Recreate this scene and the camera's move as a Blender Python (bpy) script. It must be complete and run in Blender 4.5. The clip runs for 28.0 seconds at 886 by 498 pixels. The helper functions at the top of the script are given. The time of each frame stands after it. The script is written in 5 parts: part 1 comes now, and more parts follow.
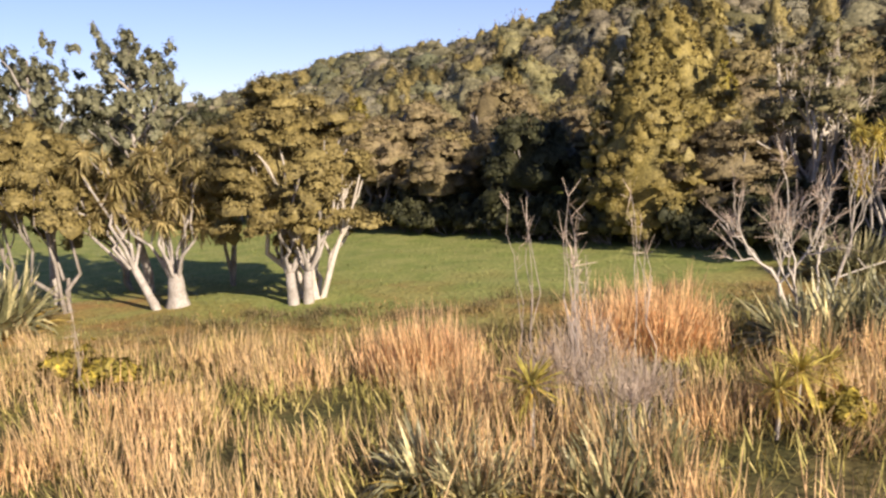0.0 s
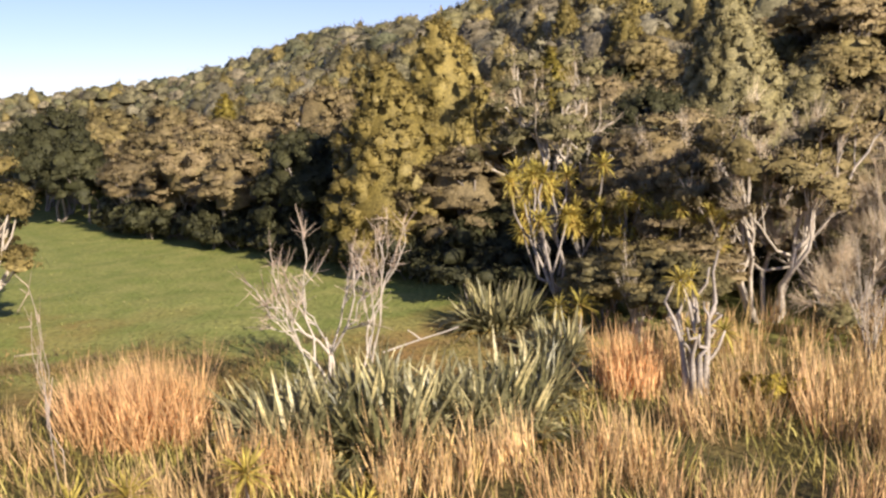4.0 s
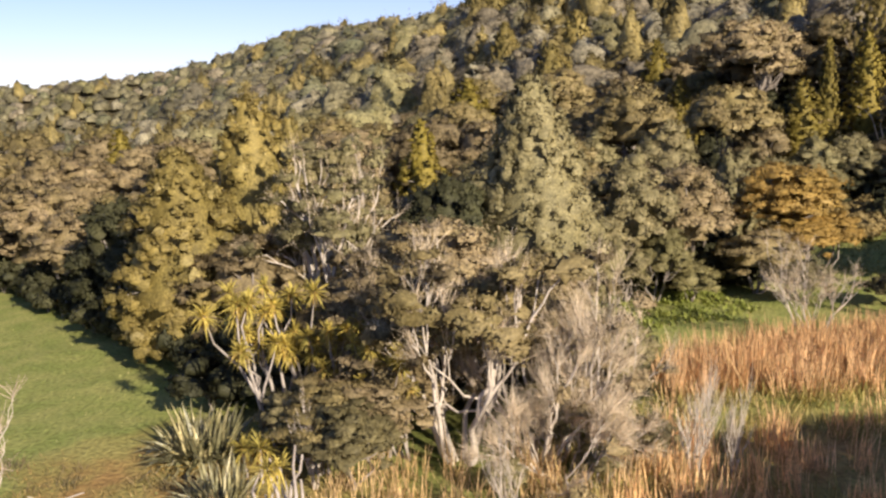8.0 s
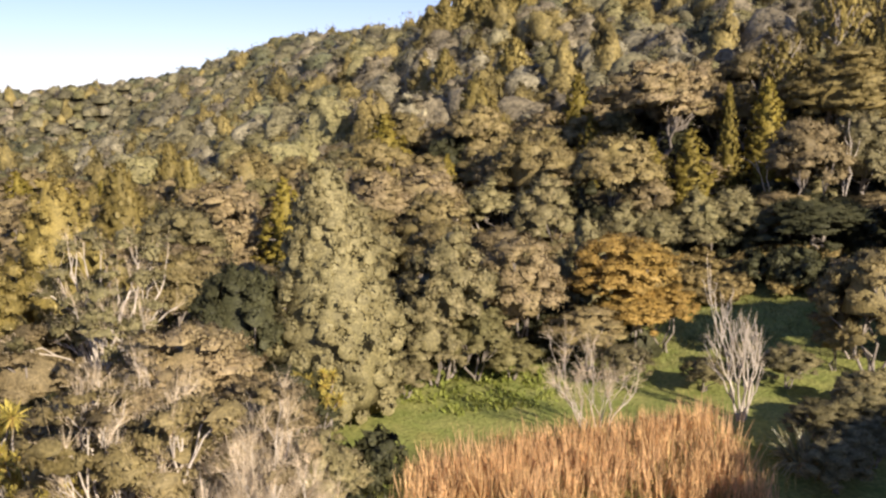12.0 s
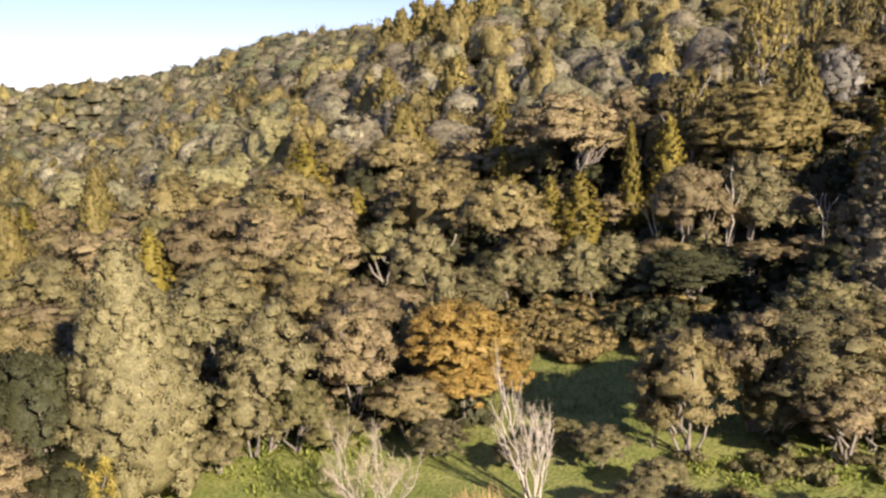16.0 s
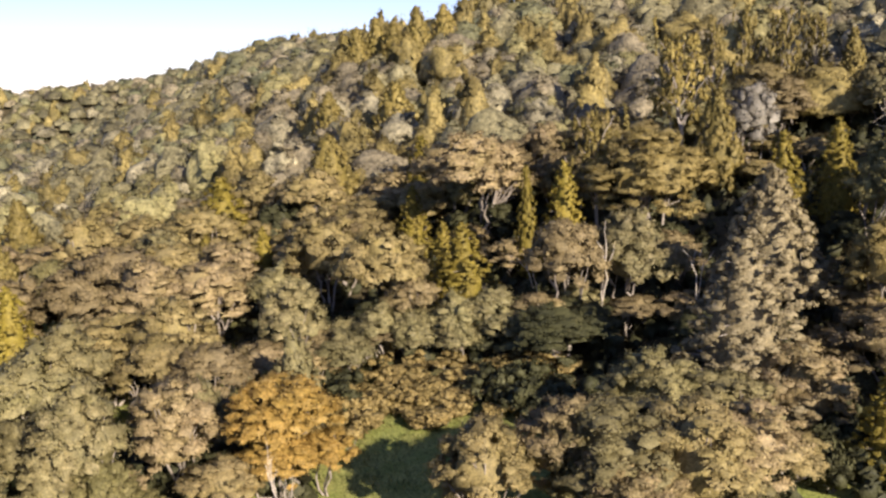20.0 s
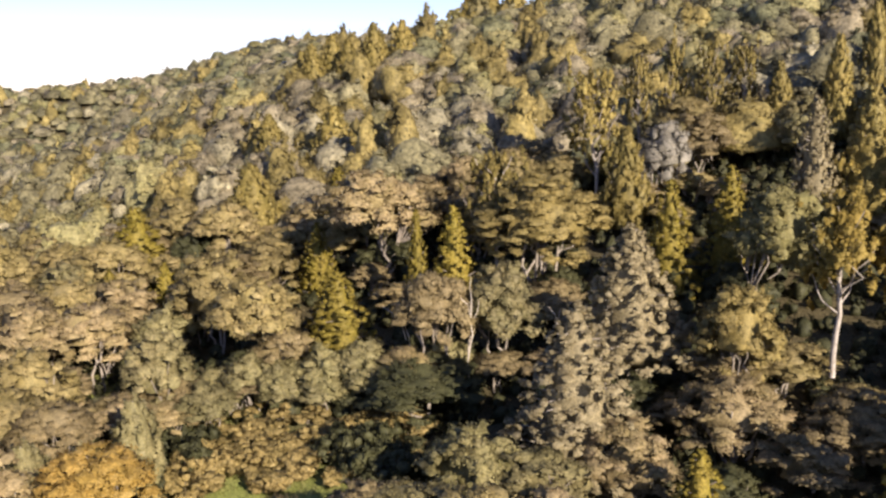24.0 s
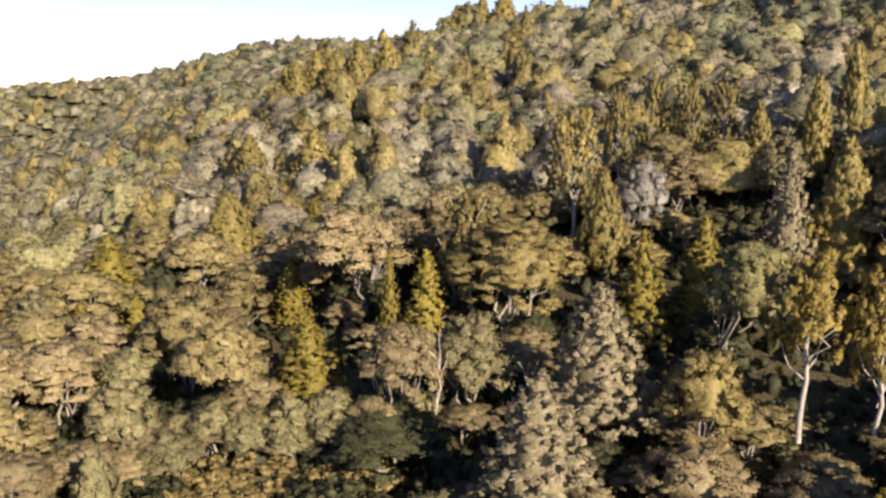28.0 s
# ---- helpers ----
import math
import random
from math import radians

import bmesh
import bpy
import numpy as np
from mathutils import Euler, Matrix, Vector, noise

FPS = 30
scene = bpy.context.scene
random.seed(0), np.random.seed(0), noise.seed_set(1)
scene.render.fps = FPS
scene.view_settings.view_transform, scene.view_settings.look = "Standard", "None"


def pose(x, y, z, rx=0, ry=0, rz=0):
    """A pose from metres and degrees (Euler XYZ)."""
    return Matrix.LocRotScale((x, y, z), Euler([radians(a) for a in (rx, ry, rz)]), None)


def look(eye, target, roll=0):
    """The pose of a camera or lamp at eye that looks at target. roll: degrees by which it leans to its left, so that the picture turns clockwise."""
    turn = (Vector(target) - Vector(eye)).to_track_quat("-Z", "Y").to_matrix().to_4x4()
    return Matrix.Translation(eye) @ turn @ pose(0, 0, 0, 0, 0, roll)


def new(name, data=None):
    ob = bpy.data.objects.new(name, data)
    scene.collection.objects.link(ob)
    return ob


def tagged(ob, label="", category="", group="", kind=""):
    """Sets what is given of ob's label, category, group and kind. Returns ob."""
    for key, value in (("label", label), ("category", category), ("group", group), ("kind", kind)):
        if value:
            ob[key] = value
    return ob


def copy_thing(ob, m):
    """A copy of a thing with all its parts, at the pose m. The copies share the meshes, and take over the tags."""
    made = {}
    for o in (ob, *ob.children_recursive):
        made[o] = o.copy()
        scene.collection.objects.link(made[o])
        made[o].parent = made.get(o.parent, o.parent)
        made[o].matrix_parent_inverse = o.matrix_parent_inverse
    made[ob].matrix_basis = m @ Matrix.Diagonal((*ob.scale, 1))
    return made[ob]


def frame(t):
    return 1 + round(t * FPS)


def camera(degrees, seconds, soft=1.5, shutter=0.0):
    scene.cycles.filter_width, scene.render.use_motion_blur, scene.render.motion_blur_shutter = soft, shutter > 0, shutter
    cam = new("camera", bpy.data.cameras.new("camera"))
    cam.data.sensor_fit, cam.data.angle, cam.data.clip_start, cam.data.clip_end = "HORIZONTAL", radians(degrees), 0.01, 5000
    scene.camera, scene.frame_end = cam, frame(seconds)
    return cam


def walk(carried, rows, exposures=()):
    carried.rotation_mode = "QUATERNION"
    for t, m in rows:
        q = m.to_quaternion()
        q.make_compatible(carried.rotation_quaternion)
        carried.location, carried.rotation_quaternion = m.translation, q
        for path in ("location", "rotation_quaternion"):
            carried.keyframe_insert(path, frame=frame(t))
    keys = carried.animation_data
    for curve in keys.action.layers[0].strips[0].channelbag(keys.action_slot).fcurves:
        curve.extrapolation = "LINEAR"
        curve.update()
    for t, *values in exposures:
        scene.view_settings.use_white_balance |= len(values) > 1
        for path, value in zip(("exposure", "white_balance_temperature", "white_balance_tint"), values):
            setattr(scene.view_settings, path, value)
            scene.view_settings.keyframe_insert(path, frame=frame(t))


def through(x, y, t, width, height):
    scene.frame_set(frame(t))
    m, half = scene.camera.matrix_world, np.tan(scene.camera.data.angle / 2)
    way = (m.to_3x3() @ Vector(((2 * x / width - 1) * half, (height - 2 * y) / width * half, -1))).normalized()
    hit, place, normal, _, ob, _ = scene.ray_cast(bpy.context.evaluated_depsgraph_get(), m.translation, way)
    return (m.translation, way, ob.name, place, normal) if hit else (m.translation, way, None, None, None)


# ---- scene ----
cam = camera(55.4, 28.0, soft=2.5)
METRES, EYE, TILT, LEAN, TURN = 80.0, 6.2, -8.07, 3.22, 1.4
ROWS = [
    (0.0, 0.0, 0.0, 0.0, 0.01, 0.79, 0.42),
    (0.5, 0.0198, 0.0028, 0.0022, -0.19, 0.66, 0.27),
    (1.0, 0.0429, 0.005, 0.0054, 0.3, 0.55, 0.23),
    (1.5, 0.063, 0.0074, 0.0087, 0.47, 0.39, 0.29),
    (2.0, 0.0865, 0.0099, 0.0133, 0.88, 0.16, 0.15),
    (2.5, 0.1072, 0.0121, 0.0181, 0.96, -0.12, 0.17),
    (3.0, 0.1313, 0.0154, 0.0237, 0.3, -0.54, 0.18),
    (3.5, 0.1523, 0.0172, 0.0292, 0.17, -0.94, 0.27),
    (4.0, 0.1764, 0.0185, 0.0356, 0.47, -1.12, 0.15),
    (4.5, 0.1966, 0.02, 0.0421, 0.65, -1.28, -0.01),
    (6.5, 0.2665, 0.0283, 0.0733, 0.08, -1.41, -0.62),
    (7.0, 0.2806, 0.029, 0.082, 0.39, -1.53, -0.71),
    (7.5, 0.2942, 0.0297, 0.0897, 0.73, -1.64, -0.73),
    (8.0, 0.3104, 0.0317, 0.0987, 0.62, -1.7, -0.74),
    (8.5, 0.3255, 0.0329, 0.1062, 0.36, -1.73, -0.7),
    (9.0, 0.3431, 0.0345, 0.1144, 0.41, -1.75, -0.72),
    (9.5, 0.3593, 0.0356, 0.1215, 0.51, -1.78, -0.77),
    (10.0, 0.3778, 0.0371, 0.1295, 0.65, -1.76, -0.81),
    (10.5, 0.3953, 0.0389, 0.1366, 0.64, -1.76, -0.84),
    (11.0, 0.4126, 0.0402, 0.1436, 0.57, -1.74, -0.85),
    (11.5, 0.4297, 0.0416, 0.1504, 0.86, -1.78, -0.92),
    (12.0, 0.4458, 0.043, 0.1571, 1.11, -1.76, -1.02),
    (12.5, 0.4642, 0.0447, 0.1647, 1.17, -1.67, -1.12),
    (13.0, 0.4803, 0.046, 0.1713, 1.21, -1.69, -1.1),
    (13.5, 0.4983, 0.0483, 0.1787, 1.06, -1.81, -1.08),
    (15.5, 0.5647, 0.0546, 0.2092, 1.91, -2.26, -1.18),
    (16.0, 0.5801, 0.057, 0.2165, 1.83, -2.37, -1.17),
    (16.5, 0.5974, 0.0591, 0.2248, 1.88, -2.43, -1.23),
    (17.0, 0.6133, 0.0608, 0.2319, 2.14, -2.47, -1.22),
    (17.5, 0.6314, 0.0628, 0.2404, 2.37, -2.5, -1.28),
    (18.0, 0.6477, 0.065, 0.2477, 2.44, -2.52, -1.25),
    (18.5, 0.6666, 0.0676, 0.2562, 2.44, -2.54, -1.27),
    (19.0, 0.6839, 0.07, 0.2635, 2.37, -2.59, -1.26),
    (19.5, 0.7035, 0.0722, 0.2714, 2.58, -2.61, -1.3),
    (20.0, 0.7207, 0.0746, 0.2789, 2.7, -2.69, -1.33),
    (20.5, 0.7405, 0.0776, 0.2871, 2.76, -2.73, -1.37),
    (21.0, 0.7582, 0.08, 0.2944, 2.91, -2.77, -1.37),
    (21.5, 0.7782, 0.0834, 0.3026, 2.93, -2.8, -1.39),
    (23.5, 0.8523, 0.0953, 0.3336, 3.49, -3.04, -1.7),
    (24.0, 0.8657, 0.0977, 0.3409, 3.73, -3.08, -1.94),
    (24.5, 0.8757, 0.0998, 0.3489, 4.01, -3.14, -2.31),
    (25.0, 0.88, 0.1021, 0.3561, 3.81, -3.16, -2.65),
    (25.5, 0.8817, 0.1038, 0.3634, 3.66, -3.17, -2.75),
    (26.0, 0.8827, 0.1064, 0.371, 3.12, -3.12, -2.78),
    (26.5, 0.8833, 0.1078, 0.3764, 2.8, -3.09, -2.84),
    (27.0, 0.8835, 0.1079, 0.3825, 3.02, -3.11, -2.89),
    (27.5, 0.8831, 0.108, 0.3875, 3.08, -3.12, -2.94),
    (28.0, 0.8817, 0.1076, 0.3929, 3.06, -3.14, -2.99),
]
walk(cam, [(t, pose(0, 0, EYE, TILT, LEAN, TURN) @ pose(METRES * x, METRES * y, METRES * z, 90 + pitch, roll, yaw)) for t, x, y, z, yaw, pitch, roll in ROWS],
     [(0, 0.93), (8, 0.92), (18, 1.12), (28, 1.18)])


# ---- world, sun, exposure ----
SUN_TO = Vector((0.56, -0.71, 0.42)).normalized()
world = bpy.data.worlds.new("sky")
scene.world = world
world.use_nodes = True
wn = world.node_tree
sky = wn.nodes.new("ShaderNodeTexSky")
sky.sky_type, sky.sun_disc = "NISHITA", False
sky.sun_elevation = math.asin(SUN_TO.z)
sky.sun_rotation = math.atan2(SUN_TO.x, SUN_TO.y)
sky.air_density, sky.dust_density, sky.ozone_density = 1.0, 0.1, 2.4
tint = wn.nodes.new("ShaderNodeMix")
tint.data_type, tint.blend_type = "RGBA", "MULTIPLY"
tint.inputs[0].default_value = 1.0
tint.inputs[7].default_value = (1.06, 0.94, 1.22, 1)
wn.links.new(sky.outputs[0], tint.inputs[6])
wn.links.new(tint.outputs[2], wn.nodes["Background"].inputs[0])
wn.nodes["Background"].inputs[1].default_value = 0.067
sun = new("sun", bpy.data.lights.new("sun", "SUN"))
sun.data.energy, sun.data.angle, sun.data.color = 4.8, radians(0.55), (1.0, 0.885, 0.75)
sun.matrix_world = look(SUN_TO * 200, (0, 0, 0))

# ---- materials ----


def mat_nodes(name):
    m = bpy.data.materials.new(name)
    m.use_nodes = True
    nt = m.node_tree
    return m, nt, nt.nodes["Principled BSDF"], nt.nodes["Material Output"]


def node(nt, kind, **props):
    n = nt.nodes.new(kind)
    for k, v in props.items():
        n.inputs[k].default_value = v
    return n


def mixcol(nt, fac, a, b, blend="MIX"):
    n = nt.nodes.new("ShaderNodeMix")
    n.data_type, n.blend_type = "RGBA", blend
    for sock, v in ((n.inputs[0], fac), (n.inputs[6], a), (n.inputs[7], b)):
        if isinstance(v, (int, float)):
            sock.default_value = v
        elif isinstance(v, tuple):
            sock.default_value = (*v, 1)
        else:
            nt.links.new(v, sock)
    return n.outputs[2]


def ramp(nt, src, lo, hi):
    n = nt.nodes.new("ShaderNodeMapRange")
    n.inputs[1].default_value, n.inputs[2].default_value = lo, hi
    nt.links.new(src, n.inputs[0])
    return n.outputs[0]


def remap(nt, src, lo, hi, to_lo, to_hi):
    n = nt.nodes.new("ShaderNodeMapRange")
    for i, v in enumerate((lo, hi, to_lo, to_hi)):
        n.inputs[1 + i].default_value = v
    nt.links.new(src, n.inputs[0])
    return n.outputs[0]


def scaled(nt, col, val):
    n = nt.nodes.new("ShaderNodeHueSaturation")
    nt.links.new(col, n.inputs["Color"])
    nt.links.new(val, n.inputs["Value"])
    return n.outputs[0]


def noise_tex(nt, scale, detail=3.0, coord="Object", rough=0.6):
    tc = nt.nodes.new("ShaderNodeTexCoord")
    n = node(nt, "ShaderNodeTexNoise", Scale=scale, Detail=detail, Roughness=rough)
    nt.links.new(tc.outputs[coord], n.inputs["Vector"])
    return n.outputs["Fac"]


def world_noise(nt, scale, detail=3.0):
    g = nt.nodes.new("ShaderNodeNewGeometry")
    n = node(nt, "ShaderNodeTexNoise", Scale=scale, Detail=detail)
    nt.links.new(g.outputs["Position"], n.inputs["Vector"])
    return n.outputs["Fac"]


def leaf_mat(name, a, b, c=None, through=0.27, spread=0.09, tone=0.2, grain=9.0, shift=False, rough=0.62):
    """Foliage: a and b mixed in clumps, c on single leaves, with a tone that differs from plant to plant."""
    m, nt, bsdf, out = mat_nodes(name)
    f = ramp(nt, world_noise(nt, 0.45 if grain > 2 else 0.16, 2.0), 0.35, 0.65)
    col = mixcol(nt, f, a, b)
    if grain < 2:
        col = scaled(nt, col, remap(nt, world_noise(nt, 0.11, 1.0), 0.38, 0.62, 0.64, 1.34))
    geo = nt.nodes.new("ShaderNodeNewGeometry")
    isl = geo.outputs["Random Per Island"]
    if c:
        col = mixcol(nt, remap(nt, isl, 0.72, 1.0, 0.0, 0.7), col, c)
    info = nt.nodes.new("ShaderNodeObjectInfo")
    if shift:
        col = mixcol(nt, remap(nt, info.outputs["Random"], 0.2, 0.38, 0.5, 0.0), col, (a[0] * 0.98, a[1] * 1.02, a[2] * 0.74))
        col = mixcol(nt, remap(nt, info.outputs["Random"], 0.58, 0.78, 0.0, 0.85), col, (b[0] * 0.74, b[1] * 0.75, b[2] * 0.70))
    wn_ = node(nt, "ShaderNodeTexWhiteNoise")
    wn_.noise_dimensions = "1D"
    nt.links.new(info.outputs["Random"], wn_.inputs["W"])
    col = scaled(nt, col, remap(nt, wn_.outputs["Value"], 0, 1, 1 - tone, 1 + tone))
    col = scaled(nt, col, remap(nt, isl, 0, 1, 1 - spread, 1 + spread))
    fine = world_noise(nt, grain, 3.0)
    col = scaled(nt, col, remap(nt, fine, 0.32, 0.68, 0.64, 1.32))
    col = scaled(nt, col, remap(nt, world_noise(nt, grain * 0.24, 2.0), 0.36, 0.64, 0.82, 1.18))
    bump = node(nt, "ShaderNodeBump", Strength=0.6, Distance=0.6 / grain)
    nt.links.new(fine, bump.inputs["Height"])
    nt.links.new(bump.outputs[0], bsdf.inputs["Normal"])
    nt.links.new(col, bsdf.inputs["Base Color"])
    bsdf.inputs["Roughness"].default_value = rough
    bsdf.inputs["Specular IOR Level"].default_value = 0.25 if rough > 0.5 else 0.5
    tr = nt.nodes.new("ShaderNodeBsdfTranslucent")
    nt.links.new(col, tr.inputs[0])
    mx = nt.nodes.new("ShaderNodeMixShader")
    mx.inputs[0].default_value = through
    nt.links.new(bsdf.outputs[0], mx.inputs[1])
    nt.links.new(tr.outputs[0], mx.inputs[2])
    nt.links.new(mx.outputs[0], out.inputs[0])
    return m


def bark_mat(name, a, b, rough=0.8):
    m, nt, bsdf, out = mat_nodes(name)
    f = ramp(nt, noise_tex(nt, 2.2, 5.0), 0.35, 0.7)
    col = mixcol(nt, f, a, b)
    fine = noise_tex(nt, 18.0, 3.0)
    col = scaled(nt, col, remap(nt, fine, 0.3, 0.7, 0.7, 1.2))
    nt.links.new(col, bsdf.inputs["Base Color"])
    bsdf.inputs["Roughness"].default_value = rough
    bump = node(nt, "ShaderNodeBump", Strength=0.5, Distance=0.03)
    nt.links.new(fine, bump.inputs["Height"])
    nt.links.new(bump.outputs[0], bsdf.inputs["Normal"])
    return m


M_KANUKA = leaf_mat("kanuka_leaf", (0.253, 0.195, 0.086), (0.314, 0.236, 0.124), (0.340, 0.255, 0.143), shift=True)
M_DOME = leaf_mat("dome_leaf", (0.200, 0.172, 0.075), (0.264, 0.217, 0.101), (0.299, 0.245, 0.129), shift=True)
# dark green taken down further, so that the colour stands for forest shade
M_SHADELEAF = leaf_mat("broadleaf", (0.058, 0.058, 0.025), (0.080, 0.077, 0.033), (0.100, 0.092, 0.040))
M_CONIFER = leaf_mat("grey_conifer_leaf", (0.231, 0.197, 0.088), (0.274, 0.231, 0.106), (0.296, 0.254, 0.126), tone=0.06)
M_TOTARA = leaf_mat("golden_conifer_leaf", (0.237, 0.174, 0.040), (0.299, 0.213, 0.049), (0.331, 0.244, 0.069), tone=0.08)
M_OLIVE = leaf_mat("olive_conifer_leaf", (0.204, 0.160, 0.045), (0.267, 0.202, 0.057), (0.353, 0.285, 0.120), tone=0.2)
M_YELLOW = leaf_mat("yellow_conifer_leaf", (0.209, 0.164, 0.025), (0.264, 0.199, 0.036), (0.286, 0.221, 0.056), tone=0.2)
M_PALE = leaf_mat("pale_conifer_leaf", (0.228, 0.185, 0.100), (0.269, 0.218, 0.121), (0.299, 0.249, 0.151), tone=0.08)
M_GUM = leaf_mat("gum_leaf", (0.240, 0.232, 0.125), (0.315, 0.295, 0.165), (0.370, 0.340, 0.210), through=0.36)
M_HEAD = leaf_mat("old_sword_leaf", (0.320, 0.256, 0.096), (0.407, 0.314, 0.127), (0.501, 0.376, 0.177), tone=0.1)
M_GORSE = leaf_mat("yellow_flower_leaf", (0.266, 0.213, 0.046), (0.399, 0.305, 0.051), (0.628, 0.445, 0.051), tone=0.1, spread=0.2)
M_TUSSOCK = leaf_mat("tussock", (0.143, 0.120, 0.050), (0.228, 0.166, 0.072), (0.305, 0.213, 0.102), spread=0.3)
M_ORANGE = leaf_mat("orange_leaf", (0.321, 0.211, 0.050), (0.392, 0.250, 0.064), (0.444, 0.307, 0.108), tone=0.08)
M_GOLD = leaf_mat("gold_olive_leaf", (0.233, 0.179, 0.060), (0.291, 0.221, 0.075), (0.337, 0.264, 0.108), tone=0.12)
M_FERN = leaf_mat("light_leaf", (0.208, 0.181, 0.077), (0.267, 0.226, 0.103), (0.299, 0.257, 0.142), tone=0.2)
M_SHRUB = leaf_mat("bramble_leaf", (0.247, 0.185, 0.066), (0.313, 0.231, 0.087), (0.362, 0.277, 0.123))
M_HERB = leaf_mat("herb_leaf", (0.161, 0.185, 0.033), (0.218, 0.231, 0.046), (0.266, 0.259, 0.072))
# far foliage: blue raised in these colours to paint in distance haze
M_FAR = leaf_mat("far_leaf", (0.186, 0.166, 0.088), (0.227, 0.197, 0.108), (0.237, 0.206, 0.110), grain=1.9, spread=0.04)
M_FARBROWN = leaf_mat("far_brown_leaf", (0.186, 0.155, 0.093), (0.225, 0.185, 0.116), (0.233, 0.194, 0.124), grain=1.9, spread=0.04)
M_FARDARK = leaf_mat("far_dark_leaf", (0.127, 0.127, 0.066), (0.167, 0.158, 0.083), (0.177, 0.168, 0.087), grain=1.9, spread=0.04)
M_FARGREEN = leaf_mat("far_green_leaf", (0.190, 0.173, 0.073), (0.246, 0.213, 0.091), (0.263, 0.225, 0.103), grain=1.9, spread=0.04)
M_FARPALE = leaf_mat("far_pale_leaf", (0.227, 0.200, 0.121), (0.277, 0.239, 0.149), (0.288, 0.251, 0.161), grain=1.9, spread=0.04)
M_FARGOLD = leaf_mat("far_gold_leaf", (0.203, 0.161, 0.055), (0.249, 0.192, 0.069), (0.255, 0.198, 0.071), grain=1.9, spread=0.04)
M_SILVER = leaf_mat("silver_twig", (0.215, 0.192, 0.150), (0.265, 0.238, 0.190), (0.300, 0.270, 0.220), tone=0.06)
M_TWIG = leaf_mat("grey_twig", (0.552, 0.435, 0.282), (0.655, 0.525, 0.362), (0.690, 0.565, 0.407), through=0.1, tone=0.12)
M_BROWNTWIG = leaf_mat("brown_twig", (0.400, 0.300, 0.215), (0.500, 0.385, 0.285), (0.55, 0.43, 0.32), through=0.1, tone=0.12)
M_SWORD = leaf_mat("sword_leaf", (0.400, 0.330, 0.070), (0.500, 0.390, 0.085), (0.560, 0.420, 0.100), tone=0.15)
M_SKIRT = leaf_mat("dry_skirt", (0.420, 0.290, 0.075), (0.500, 0.345, 0.085), (0.56, 0.41, 0.13), tone=0.15)
# the pale third colour is yellow leaves plus painted glossy highlights
M_FLAX = leaf_mat("flax_leaf", (0.150, 0.142, 0.060), (0.330, 0.295, 0.150), (0.660, 0.540, 0.260), tone=0.12, spread=0.3, rough=0.36)
M_REED = leaf_mat("reed_straw", (0.610, 0.405, 0.195), (0.710, 0.490, 0.250), (0.450, 0.340, 0.110), spread=0.35)
M_REED_ORANGE = leaf_mat("reed_orange", (0.640, 0.390, 0.180), (0.720, 0.460, 0.235), (0.540, 0.380, 0.165), spread=0.35)
M_REED_GREEN = leaf_mat("reed_green", (0.290, 0.255, 0.068), (0.385, 0.315, 0.098), (0.480, 0.370, 0.160), spread=0.4)
M_SEDGE = leaf_mat("sedge", (0.330, 0.200, 0.075), (0.280, 0.225, 0.070), (0.40, 0.27, 0.12), spread=0.35)
M_GRASS = leaf_mat("meadow_grass", (0.205, 0.222, 0.060), (0.275, 0.262, 0.086), (0.320, 0.280, 0.120), spread=0.3)
M_BARK = bark_mat("bark_grey", (0.19, 0.155, 0.12), (0.36, 0.305, 0.25))
M_WHITE = bark_mat("bark_white", (0.28, 0.235, 0.19), (0.48, 0.415, 0.35))
M_DEADWOOD = bark_mat("dead_wood", (0.44, 0.37, 0.285), (0.62, 0.535, 0.43))
M_STALK = bark_mat("brown_stalk", (0.36, 0.28, 0.22), (0.50, 0.41, 0.33))

# ---- mesh building ----
RNG = np.random.default_rng(7)


class Shape:
    """Collects vertices and faces of one mesh."""

    def __init__(self):
        self.v, self.f3, self.f4, self.nor, self.n = [], [], [], [], 0

    def add(self, verts, tris=None, quads=None, nor=None):
        verts = np.asarray(verts, float)
        self.nor.append(nor)
        if tris is not None and len(tris):
            self.f3.append(np.asarray(tris) + self.n)
        if quads is not None and len(quads):
            self.f4.append(np.asarray(quads) + self.n)
        self.v.append(verts)
        self.n += len(verts)

    def mesh(self, name, material, smooth=False):
        v = np.concatenate(self.v)
        f3 = np.concatenate(self.f3) if self.f3 else np.zeros((0, 3), int)
        f4 = np.concatenate(self.f4) if self.f4 else np.zeros((0, 4), int)
        me = bpy.data.meshes.new(name)
        me.vertices.add(len(v))
        me.vertices.foreach_set("co", v.astype(np.float32).ravel())
        loops = np.concatenate([f3.ravel(), f4.ravel()]).astype(np.int32)
        me.loops.add(len(loops))
        me.loops.foreach_set("vertex_index", loops)
        sizes = np.concatenate([np.full(len(f3), 3), np.full(len(f4), 4)])
        me.polygons.add(len(sizes))
        me.polygons.foreach_set("loop_start", np.concatenate([[0], np.cumsum(sizes)[:-1]]).astype(np.int32))
        me.polygons.foreach_set("use_smooth", np.full(len(sizes), smooth))
        me.materials.append(material)
        me.update(calc_edges=True)
        me.validate()
        if all(n is not None for n in self.nor):
            me.polygons.foreach_set("use_smooth", np.full(len(sizes), True))
            me.normals_split_custom_set_from_vertices(np.concatenate(self.nor))
        return me


def unit(v):
    return v / np.maximum(np.linalg.norm(v, axis=-1, keepdims=True), 1e-9)


